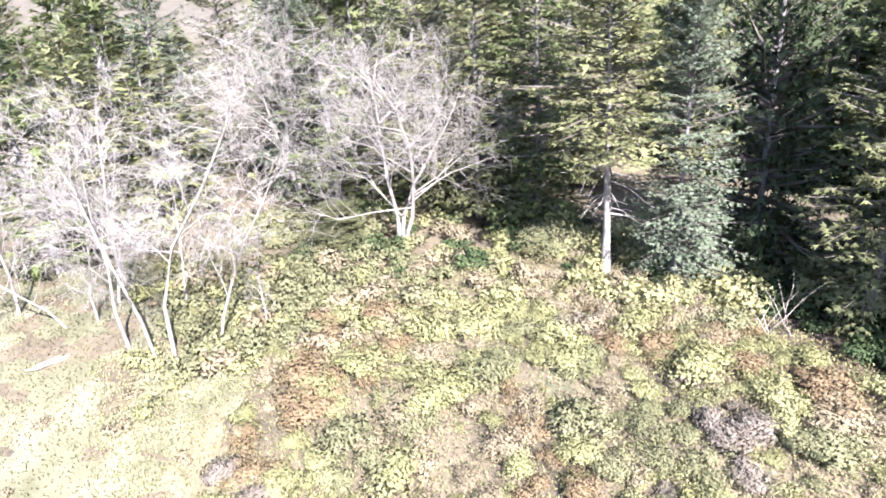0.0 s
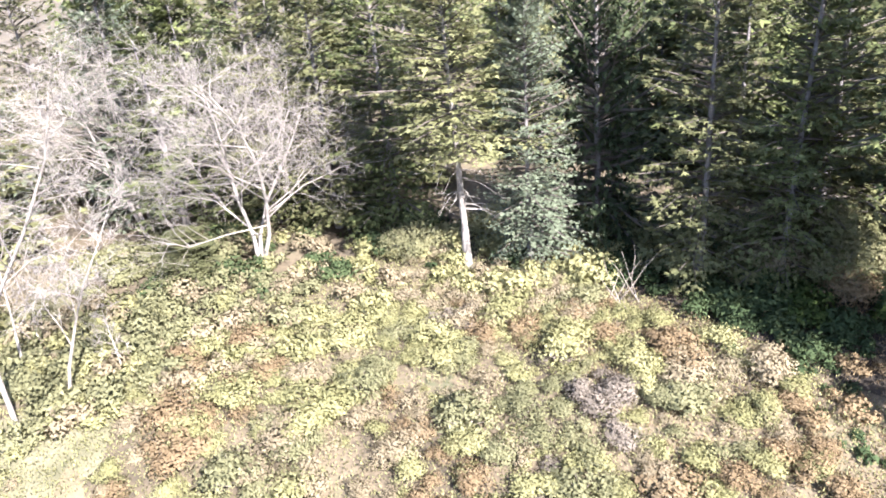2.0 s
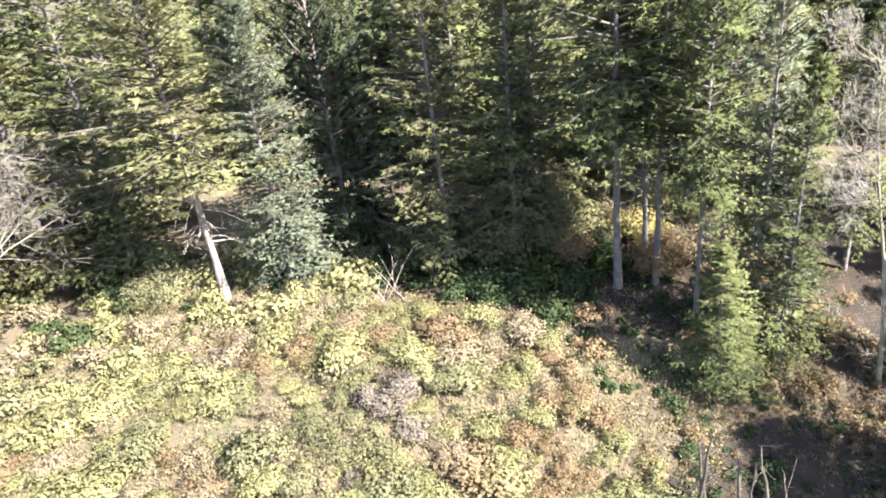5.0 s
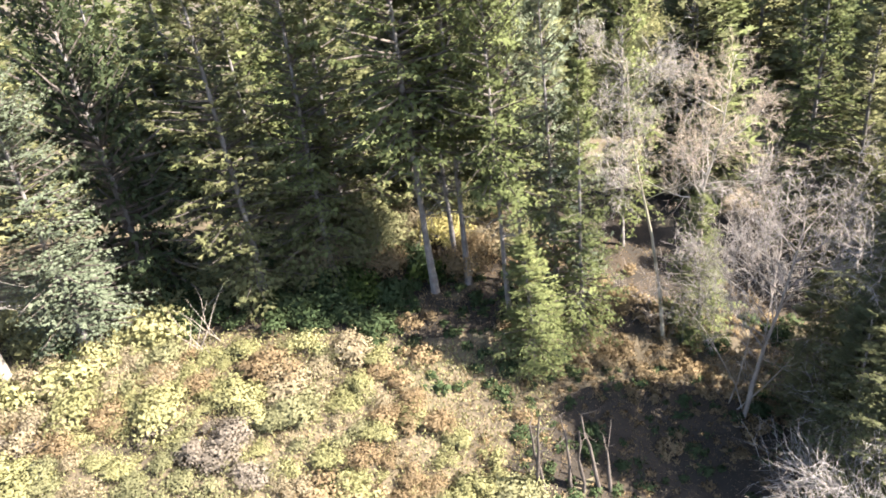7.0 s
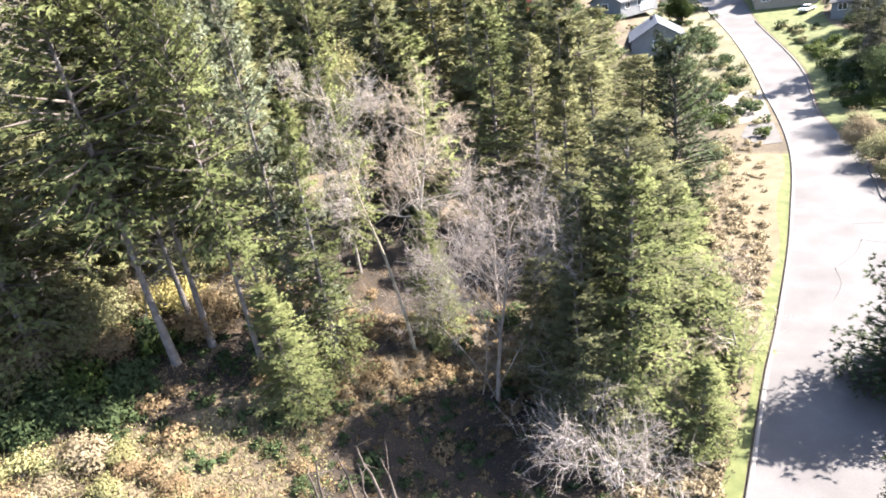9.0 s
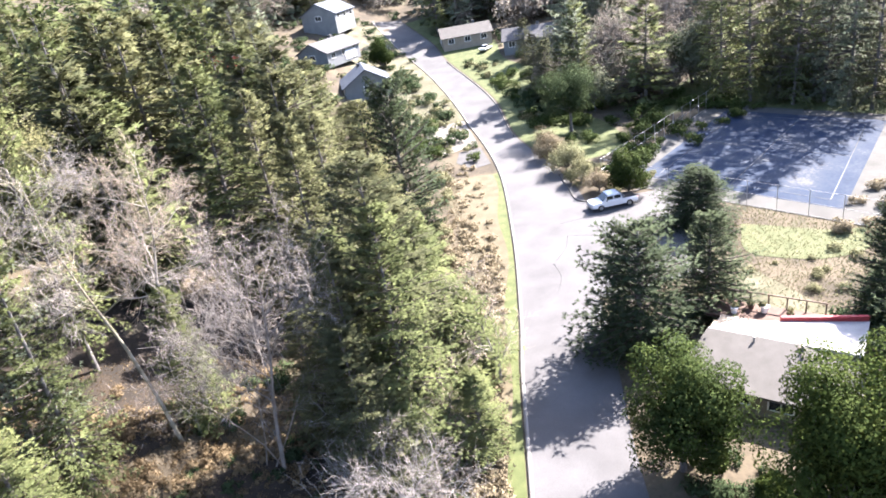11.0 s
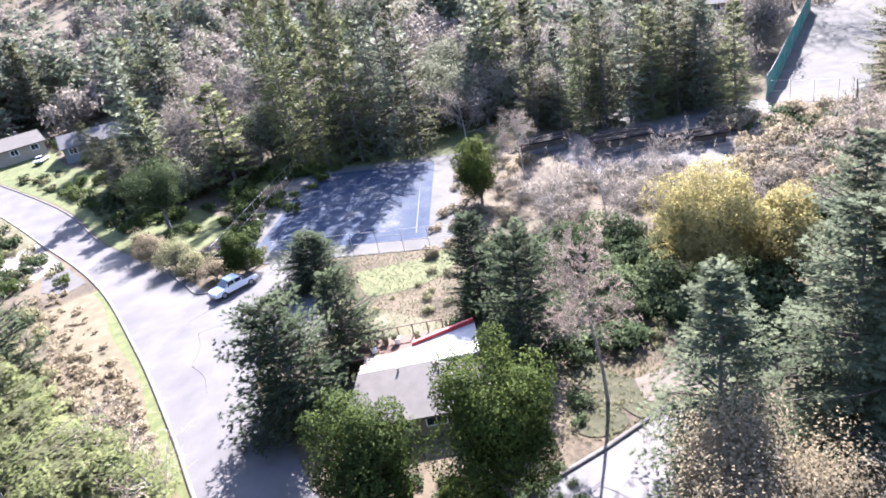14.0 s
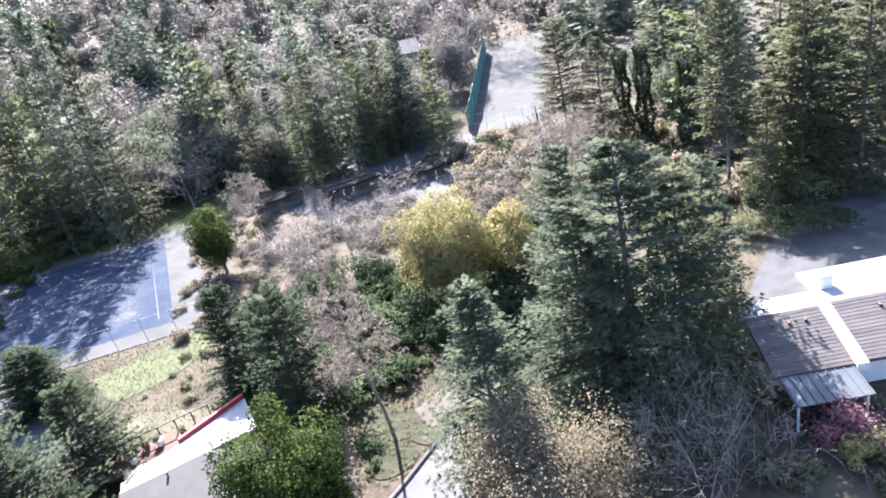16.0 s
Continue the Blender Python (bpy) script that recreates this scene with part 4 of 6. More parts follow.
BARE_WORDS = {
    "w": "sun-bleached leafless alder with pale spreading twigs",
    "p": "leafless grey alder with a slim pale trunk",
    "q": "leafless alder with a slim bright pale trunk",
    "o": "large leaning leafless alder with lichen-grey twigs",
    "s": "silver leafless shrub with many upright stems",
    "r": "small leafless tree with reddish twigs on a lawn",
    "g": "leafless grey-brown thicket tree in half shade",
}
for i, (x, y, h, r, lx, ly, tone) in enumerate(BARE):
    bare_tree(x, y, h, r, lx, ly, tone, 100 + i, 7 if tone == "s" else 3 if tone == "g" or (tone == "w" and r > 8) else 1, BARE_WORDS[tone], "bare_shrub" if tone == "s" else "bare_tree",
              low={"p": 0.5, "q": 0.5, "r": 0.48, "o": 0.35}.get(tone, 0.2 if r > 8 else 0.3), wide=0.5 if r > 8 or tone == "r" else 0.75)


def leaf_cloud(rng, h, r, n, size, base, lumps=16, tri=False):
    """Leaves on a heap of lumps that make up an uneven crown."""
    C = rng.normal(size=(lumps, 3))
    C /= np.linalg.norm(C, axis=1)[:, None]
    C *= rng.uniform(0.35, 0.8, (lumps, 1))
    C[:, 2] = np.abs(C[:, 2]) * 1.1 - 0.25
    if lumps > 30:
        C *= rng.uniform(1.0, 1.15, (lumps, 1))
        C[:, :2] *= np.where(C[:, 2:] < 0.1, 0.72, 1.0)
    R = rng.uniform(0.25, 0.46, lumps) * (0.68 if lumps > 30 else 1.0)
    k = rng.integers(0, lumps, n)
    d = rng.normal(size=(n, 3))
    d /= np.linalg.norm(d, axis=1)[:, None]
    p = C[k] + d * (R[k] * rng.uniform(0.5 if tri else 0.7, 1.22 if tri else 1.06, n))[:, None]
    ch = (h - base) / 1.75
    P = p * np.array([r, r, ch])
    P[:, 2] += base + ch * 0.65
    keep = P[:, 2] > base * 0.6
    P, d = P[keep], d[keep]
    w = np.cross(d, rng.normal(size=d.shape)) + d * 0.35
    w[:, 2] -= 0.2
    ln = size * rng.uniform(0.6, 1.4, len(P))
    if tri:
        side = np.cross(w, d + np.array([0, 0, 0.5]) + rng.normal(size=d.shape) * 0.6)
        side *= (ln * 0.4 / (np.linalg.norm(side, axis=1) + 1e-9))[:, None]
        w *= (ln / np.linalg.norm(w, axis=1))[:, None]
        leaf = np.stack([P - side, P + w, P + side], 1).reshape(-1, 3), np.arange(3 * len(P)).reshape(-1, 3)
        nrm = np.repeat(d * 0.6 + p[keep] * 0.5 + np.array([0, 0, 0.6]) + rng.normal(size=d.shape) * 0.25, 3, 0)
    else:
        leaf = cards(P, w, ln, ln * rng.uniform(0.5, 0.85, len(P)), rng, up=0.62, face=d + np.array([0, 0, 0.5]))
        nrm = np.repeat(d * 0.9 + p[keep] * 0.5 + np.array([0, 0, 0.25]) + rng.normal(size=d.shape) * 0.35, 4, 0)
    return leaf + (nrm,), C * np.array([r, r, ch]) + np.array([0, 0, base + ch * 0.65])


def leafy_tree(x, y, h, r, tint, seed, label, name="broadleaf_tree", category="tree", base=None, dens=1.0, size=0.3, tri=False, most=16000):
    rng = np.random.default_rng(seed)
    base = h * 0.22 if base is None else base
    n = int(min(most, max(700, 120 * r * (h - base) * dens * (0.3 / size))))
    (v, q, nn), C = leaf_cloud(rng, h, r, n, size, base, lumps=int(16 + r * 7) if tint in "glyk" and h > 5 else int(10 + r * 3), tri=tri)
    z = float(ground_z(x, y)) - 0.1
    top = empty(name, pose(x, y, z), label, category)
    part_np("crown", mesh_np("crown", v, None if tri else q, q if tri else None, mat=LEAF[tint], normals=nn), top)
    root = np.array([0, 0, 0.0])
    fork = np.array([0.1, 0, base + 0.4])
    lines = [(np.array([root, fork * 0.5 + rng.normal(size=3) * 0.05, fork]), [0.02 * h + 0.04, 0.016 * h + 0.03, 0.014 * h + 0.03])]
    part_np("trunk", mesh_np("trunk", *tubes(lines, 8), mat=BARK["n"], smooth=True), top)
    lines = [(np.array([fork, (fork + c) / 2 + rng.normal(size=3) * 0.12 * r / 3, c]), [0.009 * h + 0.02, 0.006 * h + 0.012, 0.01]) for c in C]
    tagged(part_np("branchwork", mesh_np("branchwork", *tubes(lines, 4), mat=BARK["n"]), top), kind="stuff")
    return top


LEAFY_WORDS = {
    "g": "rounded green broadleaf tree with a lumpy crown",
    "l": "large bright green broadleaf tree in sunlight",
    "k": "dark green rounded tree in the garden",
    "y": "yellow-leaved autumn tree with a full crown",
    "t": "tan autumn shrub with dry leaves",
    "v": "pale yellow-green lichen-covered tree with thin twigs",
    "r": "rusty brown shrub with dry leaves under the trees",
    "p": "pale beige leafless-looking shrub tree with dense twigs",
    "m": "pink-red maple shrub beside the house",
    "o": "olive shrub with sunlit leaves under the spruces",
}
for i, (x, y, h, r, tint) in enumerate(LEAFY):
    small = h < 5
    if tint == "p":
        bare_tree(x, y, max(h, 2.5), r, 0.3, 0.2, "p", 300 + i, 1, "pale beige leafless tree with dense fine twigs", "bare_tree", low=0.12, wide=0.8, tip=0.045 if r < 6 else 0.06, forks=(22, 7, 6, 6))
        continue
    leafy_tree(x, y, h, r, tint, 300 + i, LEAFY_WORDS[tint], "shrub" if small or tint in "tmor" else "broadleaf_tree",
               "shrub" if small or tint in "tmor" else "tree", base=0.2 if tint in "tmpor" else 0.12 * h if tint in "y" else (0.08 if math.hypot(x, y) < 60 else 0.05) * h if tint in "lg" else None, size=0.15 if small or tint in "morv" else 0.165 if tint in "gl" and math.hypot(x, y) < 60 else 0.12 if tint == "t" else 0.17 if tint in "glyk" else 0.32, dens=3.0 if tint in "gly" else 2.2, tri=tint in "tmorv", most=44000)

# woods behind: spruces and pale leafless crowns, each a tree of its own
WOODS = [  # plan boxes: x0, x1, y0, y1, count, pale share
    (120, 134, -22, 62, 34, 0.8), (88, 114, 60, 106, 28, 0.72), (132, 156, -40, 120, 50, 0.88), (60, 105, 158, 200, 30, 0.2), (126, 152, 104, 168, 22, 0.25),
    (-20, 45, 60, 95, 36, 0.02), (5, 42, 95, 125, 20, 0.03), (-70, -12, 50, 80, 28, 0.03), (-105, -64, -34, 46, 34, 0.08), (56, 110, -85, -48, 20, 0.25),
]
HOUSE_SPOTS = [(78, 122, 12), (84, 143, 13), (92, 166, 13), (101, 168, 13), (121, 134, 12), (123, 113, 15), (112, 103, 9), (104, 96, 5), (64, 158, 9), (170, -34, 14), (114, 122, 7)]


def free(x, y):
    """No house, court, yard or road stands there."""
    if any(math.hypot(x - a, y - b) < c for a, b, c in HOUSE_SPOTS):
        return False
    if inside(x, y, [(20, 30), (72, 150), (110, 175), (90, 120)]):
        return False
    if inside(x, y, [(0, 0), (121, 105), (121, 120), (112, 146), (100, 128)]) or inside(x, y, [(0, 0), (84, 62), (80, 71)]):
        return False
    if inside(x, y, [(64, 15), (107, 22), (107, 56), (64, 52)]) or inside(x, y, [(82, -26), (82, 12), (108, 14), (112, -26)]) or inside(x, y, [(108, -20), (112, -46), (168, -66), (168, -40)]):
        return False
    return not any((x - a) ** 2 + (y - b) ** 2 < 42 for a, b in (left + right)[::3])


pale_first = []
for x0, x1, y0, y1, count, pale in WOODS:
    for i in range(count):
        x, y = rnd.uniform(x0, x1), rnd.uniform(y0, y1)
        if not free(x, y):
            continue
        if rnd.random() < pale:
            s = rnd.uniform(0.8, 1.4)
            if len(pale_first) < 4:
                tint = "he"[len(pale_first) % 2]
                pale_first.append(leafy_tree(x, y, 11, 5, tint, 500 + len(pale_first), "pale leafless tree on the far hillside" if tint == "h" else "grey-green broadleaf tree on the far hillside", "far_tree", "tree", base=1.0, dens=1.25, size=0.3, tri=True))
            else:
                copy_thing(pale_first[i % 4], pose(x, y, float(ground_z(x, y)) - 0.2, 0, 0, rnd.uniform(0, 360)) @ Matrix.Scale(s, 4))
        else:
            # Beyond x = 60 mostly blue-green needles, which imitate distance haze.
            plant_spruce(x, y, rnd.uniform(17, 26), rnd.uniform(4.2, 6.2), rnd.choice("gyygyd" if x < 60 else "bdbgb"), 0.06, FAR, group="woods behind")

# the row whose shade falls in bands over the court
for x, y, h in ((105.5, 31.5, 34), (107, 35.0, 36), (105.5, 42.5, 35), (106, 49.5, 35), (105, 54.0, 32), (110, 58.5, 32), (108, 39.0, 30), (108.5, 46.2, 31)):
    plant_spruce(x, y, h, 4.3, "bdg"[int(h) % 3], 0.06, FULL, group="woods behind")
for i in range(9):
    copy_thing(pale_first[(i * 3) % 4], pose(116 + (i * 5) % 6, 10 + i * 5.6, float(ground_z(118, 10 + i * 5.6)) - 0.2, 0, 0, i * 50) @ Matrix.Scale(1.1 + 0.1 * (i % 4), 4))
for i in range(9):
    plant_spruce(107 + (i * 5) % 6, -20 + i * 3.9, 17 + (i * 5) % 7, 3.8, "gbd"[i % 3], 0.06, FULL, group="woods behind")


def joined_trees(name, spots, mat, label, seed, conifer=True):
    """A distant wood in one mesh: many rough crowns."""
    rng = np.random.default_rng(seed)
    V, Q, NN, n = [], [], [], 0
    for x, y in spots:
        if conifer:
            h, r = rng.uniform(15, 27), rng.uniform(3.2, 5.5)
            m = 190
            q = rng.random(m) ** 1.2
            rad = r * (1 - q) ** 0.75 * rng.uniform(0.5, 1.1, m)
            az = rng.uniform(0, 2 * np.pi, m)
            B = np.stack([np.cos(az) * rad, np.sin(az) * rad, 0.06 * h + 0.94 * h * q - 0.15 * rad], 1)
            D = np.stack([np.cos(az), np.sin(az), rng.uniform(-0.6, 0.1, m)], 1)
            ln = rng.uniform(1.1, 2.6, m) * (1.1 - 0.5 * q)
            v, qd = needles(B, D, ln * 1.15, ln * 0.75, rng)
            nn = np.repeat(np.stack([np.cos(az) * 0.7, np.sin(az) * 0.7, np.full(m, 0.6)], 1) + rng.normal(size=(m, 3)) * 0.2, 3, 0)
        else:
            h, r = rng.uniform(6, 13), rng.uniform(3.5, 6.5)
            (v, qd, nn), C = leaf_cloud(rng, h, r, 400, 0.75, 0.3, lumps=9, tri=True)
        v = v + np.array([x, y, float(ground_z(x, y)) - 0.2])
        V.append(v), Q.append(qd + n), NN.append(nn)
        n += len(v)
    return tagged(part_np(name, mesh_np(name, np.concatenate(V), None, np.concatenate(Q), mat=mat, normals=np.concatenate(NN))), label, "woods", kind="stuff")


def far_spots(seed, n, boxes, band=(-9, 9)):
    """Spots within the plan boxes, kept where a slow noise lies within the band, so that kinds grow in stands."""
    r2 = random.Random(seed)
    out = []
    for i in range(n):
        x0, x1, y0, y1 = boxes[i % len(boxes)]
        x, y = r2.uniform(x0, x1), r2.uniform(y0, y1)
        if free(x, y) and band[0] < noise.noise(Vector((x * 0.035, y * 0.035, 4.2))) + r2.uniform(-0.12, 0.12) < band[1]:
            out.append((x, y))
    return out


FAR_EAST = [(60, 130, 172, 230), (128, 190, 100, 215), (148, 215, -110, 60), (148, 215, 40, 170), (205, 290, -130, 60), (205, 290, 30, 190), (60, 190, 205, 290), (280, 360, -140, 240), (280, 360, -60, 240), (100, 290, 190, 330), (95, 150, -140, -60)]
FAR_NORTH = [(-40, 48, 95, 190), (-150, -30, 78, 160), (-180, -105, -60, 80), (-20, 50, 120, 190)]
# Distance haze is put into the conifers' blue-green needle colour.
joined_trees("far_conifer_wood", far_spots(1, 700, FAR_EAST, (-9, -0.12)), NEEDLE["b"], "conifer wood on the far hillside, blue-green tint for haze", 51)
joined_trees("far_pale_wood", far_spots(2, 1500, FAR_EAST[1:10], (-0.2, 9)), LEAF["h"], "pale leafless wood on the far hillside", 52, False)
joined_trees("far_green_wood", far_spots(4, 700, FAR_EAST[1:10], (-0.3, 0.25)), LEAF["e"], "grey-green broadleaf wood on the far hillside", 54, False)
joined_trees("hillside_conifer_wood", far_spots(3, 300, FAR_NORTH), NEEDLE["g"], "green conifer wood behind the first rows", 53)

# ---- meadow shrubs ----
MEADOW = [(-30, -3), (-37, 1), (-44, 5), (-38, 20), (-27, 32), (-13, 33), (-10, 30), (-3, 25.5), (-7, 13), (-17, 3), (-24, -8)]
SHRUB_WORDS = {
    "v": "yellow-green bramble shrub on the meadow bank",
    "o": "olive shrub with small sunlit leaves",
    "r": "rusty brown bramble shrub with dry leaves",
    "t": "tan dry shrub on the meadow bank",
    "s": "grey dry bramble thicket without leaves",
}
shrubs = {}


def plant_shrub(x, y, s, tint, group="meadow shrubs"):
    k = (tint, rnd.randrange(3))
    z = float(ground_z(x, y)) - 0.1
    if k not in shrubs:
        rng = np.random.default_rng(700 + len(shrubs))
        (v, q, nn), C = leaf_cloud(rng, 1.7, 1.35, 1700, 0.12, 0.1, lumps=15, tri=True)
        top = empty("shrub", pose(x, y, z), SHRUB_WORDS[tint], "shrub", group)
        part_np("leaves", mesh_np("leaves", v, tris=q, mat=LEAF[tint], normals=nn), top)
        lines = [(np.array([[0, 0, 0], c * 0.5 + rng.normal(size=3) * 0.1, c * 1.15]), [0.025, 0.015, 0.005]) for c in C]
        tagged(part_np("stemwork", mesh_np("stemwork", *tubes(lines, 3), mat=BARK["g"]), top), kind="stuff")
        shrubs[k] = top
        return
    copy_thing(shrubs[k], pose(x, y, z, 0, 0, rnd.uniform(0, 360)) @ Matrix.Diagonal((s, s, s * rnd.uniform(0.6, 1.0), 1)))


def patch(x, y):
    """Which growth holds a spot of the meadow: stands of several metres."""
    a = noise.noise(Vector((x * 0.16, y * 0.16, 1.7))) + 0.45 * noise.noise(Vector((x * 0.5, y * 0.5, 8.1)))
    b = noise.noise(Vector((x * 0.14, y * 0.14, 6.3))) + 0.4 * noise.noise(Vector((x * 0.6, y * 0.6, 3.3)))
    a, b = a + 0.3 * math.sin(x * 57.3 + y * 91.7), b + 0.3 * math.sin(x * 83.1 - y * 67.9)
    return "r" if a < -0.36 else "t" if b < -0.34 else "s" if b > 0.46 else "o" if a > 0.34 else "v"


def tint_at(x, y):
    return patch(x + rnd.uniform(-0.8, 0.8), y + rnd.uniform(-0.8, 0.8))


placed = []
tries = 0
while len(placed) < 270 and tries < 9000:
    tries += 1
    x, y = rnd.uniform(-45, -2), rnd.uniform(-9, 34)
    if inside(x, y, MEADOW) and all((x - a) ** 2 + (y - b) ** 2 > 1.5 for a, b in placed):
        placed.append((x, y))
        plant_shrub(x, y, rnd.uniform(1.1, 1.9) if len(placed) % 4 == 0 else rnd.uniform(0.55, 1.1), tint_at(x, y))


def scrub(name, box_, n, tint, s0, s1, label, seed, test=None, leaves=480, size=0.2):
    """Scrub in one mesh: leaf clouds of a few shapes, turned and scaled."""
    rng = np.random.default_rng(seed)
    shapes = [leaf_cloud(np.random.default_rng(seed + 1 + k), 1.7, 1.35, leaves, size, 0.05, lumps=8, tri=True)[0] for k in range(4)]
    V, Q, NN, k = [], [], [], 0
    for i in range(n):
        x, y = rng.uniform(box_[0], box_[1]), rng.uniform(box_[2], box_[3])
        if test and not test(x, y):
            continue
        v, q, nn = shapes[i % 4]
        c, s = math.cos(i * 1.7), math.sin(i * 1.7)
        turn = np.array([[c, s, 0], [-s, c, 0], [0, 0, 1]])
        w = v @ turn * rng.uniform(s0, s1)
        NN.append(nn @ turn)
        V.append(w + np.array([x, y, float(ground_z(x, y)) - 0.1])), Q.append(q + k)
        k += len(v)
    tagged(part_np(name, mesh_np(name, np.concatenate(V), tris=np.concatenate(Q), mat=LEAF[tint], normals=np.concatenate(NN))), label, "scrub", kind="stuff")


def bank(x, y):
    return -0.78 * (x - 21) + 0.62 * (y - 24)


def beyond_kerb(x, y):
    """Metres from the road's upper kerb, up the bank."""
    d = min(math.hypot(x - a, y - b) for a, b in left)
    return d if bank(x, y) > -3 and not inside(x, y, left + right[::-1]) else -d


def off_road(x, y):
    return not inside(x, y, left + right[::-1]) and not any((x - a) ** 2 + (y - b) ** 2 < 12 for a, b in (left + right)[::2])


for k, (tint, n, label) in enumerate((("v", 900, "yellow-green brambles filling the meadow bank"), ("r", 900, "rusty brown brambles on the meadow bank"), ("t", 900, "tan dry brambles on the meadow bank"),
                                     ("s", 900, "grey leafless brambles on the meadow bank"), ("o", 900, "olive brambles on the meadow bank"))):
    scrub("meadow_brambles", (-46, -2, -9, 35), n, tint, 0.35, 0.95, label, 58 + 7 * k, lambda x, y: inside(x, y, MEADOW) and patch(x, y) == tint, 700, 0.125)
scrub("understorey", (-64, -34, 6, 32), 70, "k", 0.8, 1.8, "dark green understorey at the wood's edge", 60, lambda x, y: bank(x, y) > 48)
scrub("forest_floor_scrub", (-30, 30, 38, 62), 90, "g", 0.6, 1.5, "green understorey between the trunks", 57, lambda x, y: bank(x, y) > 36)
# Dark leaves added here to deepen the wood's shade by colour.
scrub("shade_brush", (-32, -12, 35, 46), 110, "k", 0.6, 1.3, "dark green brush standing in for shade in the wood", 54)
scrub("alder_scrub", (-66, -40, -4, 18), 130, "o", 0.7, 1.5, "olive scrub under the alders", 61)
scrub("green_alder_scrub", (-66, -36, -6, 26), 110, "v", 0.6, 1.3, "yellow-green brush at the wood's edge", 84)
scrub("dry_alder_scrub", (-66, -36, -6, 26), 50, "t", 0.7, 1.4, "tan dry scrub at the wood's edge", 62)
scrub("wood_edge_scrub", (-46, -8, 26, 46), 150, "v", 0.8, 1.6, "olive brush along the edge of the wood", 63, lambda x, y: bank(x, y) > 44)
scrub("pale_wood_edge_scrub", (-44, -26, 22, 34), 110, "t", 0.5, 1.1, "pale dry brush below the white trunk", 64, lambda x, y: bank(x, y) > 40, 800, 0.12)
scrub("rusty_ferns", (-12, 18, 28, 46), 50, "r", 0.4, 0.9, "rusty ferns under the trees", 65)
# Gully brush and ferns take dark leaves in place of cast shade.
scrub("gully_scrub", (-8, 22, 26, 44), 36, "k", 0.4, 0.9, "dark green brush standing in for shade in the gully", 66)
scrub("gully_ferns", (-5, 17, 22, 37), 220, "k", 0.18, 0.42, "dark green ferns standing in for shade on the gully floor", 77, None, 100, 0.45)
scrub("gully_litter_ferns", (-6, 17, 20, 38), 800, "r", 0.12, 0.3, "rusty dead ferns on the gully floor", 80, None, 70, 0.5)
scrub("dry_gully_ferns", (-5, 14, 34, 44), 200, "r", 0.2, 0.5, "rusty dry ferns behind the gully", 78, None, 160, 0.4)
# Dark leaf colour again replaces shade at the wood's edge.
scrub("wood_shade_ferns", (-19, -4, 31, 44), 130, "k", 0.2, 0.5, "dark ferns standing in for shade in the wood", 79, lambda x, y: not inside(x, y, MEADOW), 120, 0.45)
scrub("bank_scrub", (14, 62, 22, 74), 500, "o", 0.6, 1.3, "olive brush on the road bank", 67, lambda x, y: 7 < beyond_kerb(x, y) < 14)
scrub("pale_bank_scrub", (14, 62, 22, 74), 4200, "t", 0.2, 0.55, "pale dry brush on the road bank", 68, lambda x, y: 1.7 < beyond_kerb(x, y) < 8.5 and (x < 44 or x * 7.3 % 1 < 0.3), 90, 0.45)
scrub("garden_scrub", (43, 66, -14, 14), 190, "k", 0.6, 1.6, "dark garden shrubs", 69, off_road)
scrub("kerb_scrub", (58, 70, 44, 60), 120, "o", 0.4, 0.9, "olive and tan shrubs behind the corner kerb", 53, off_road)
scrub("bed_cover", (33.5, 42, -3, 4.5), 420, "o", 0.12, 0.24, "low mossy ground cover in the garden bed", 52, None, 60, 0.3)
scrub("tree_bed_scrub", (23, 31, 3, 20), 80, "k", 0.35, 0.9, "dark shrubs under the broadleaf trees", 83, off_road, 420, 0.2)
scrub("lawn_scrub", (31, 48, 3, 14), 60, "k", 0.3, 0.8, "low dark garden shrubs near the driveway", 56, off_road)
scrub("pale_garden_scrub", (42, 60, -4, 24), 60, "o", 0.3, 0.7, "olive garden weeds", 55, off_road)
scrub("pale_hedge", (65, 84, -22, 14), 80, "p", 1.0, 2.2, "pale dry hedge and brambles", 70, None, 1000, 0.1)
scrub("dark_thicket", (48, 65, -16, 11), 60, "k", 1.2, 2.6, "dark green thicket in the shade of the garden", 71, None, 1000, 0.13)
scrub("court_edge_scrub", (62, 108, 12, 22), 40, "t", 0.7, 1.3, "tan brush beside the court", 71)
scrub("street_corner_scrub", (62, 110, 46, 105), 190, "g", 0.8, 1.6, "green brush at the street corner", 72, off_road)
scrub("rear_scrub", (56, 104, -48, -16), 230, "t", 0.8, 1.8, "tan brush on the rear slope", 73, None, 300, 0.22)
scrub("rear_dark_scrub", (50, 104, -48, -18), 130, "k", 0.7, 1.7, "dark green brush on the rear slope", 81, off_road, 300, 0.22)
scrub("house_garden_scrub", (14, 30, -34, -18), 40, "o", 0.5, 1.1, "olive shrubs in a house garden", 74)
scrub("dark_garden_scrub", (60, 130, 78, 176), 420, "k", 0.7, 1.7, "dark green shrubs between the upper houses", 82, lambda x, y: off_road(x, y) and all(math.hypot(x - a, y - b) > 7.5 for a, b, c in HOUSE_SPOTS), 220, 0.26)
scrub("upper_garden_scrub", (60, 125, 78, 150), 700, "o", 0.4, 1.1, "olive garden shrubs along the upper road", 75, lambda x, y: off_road(x, y) and all(math.hypot(x - a, y - b) > 8 for a, b, c in HOUSE_SPOTS), 200, 0.28)
scrub("meadow_edge_scrub", (-60, -28, -24, 0), 30, "t", 0.4, 0.8, "tan tufts on the meadow", 76)

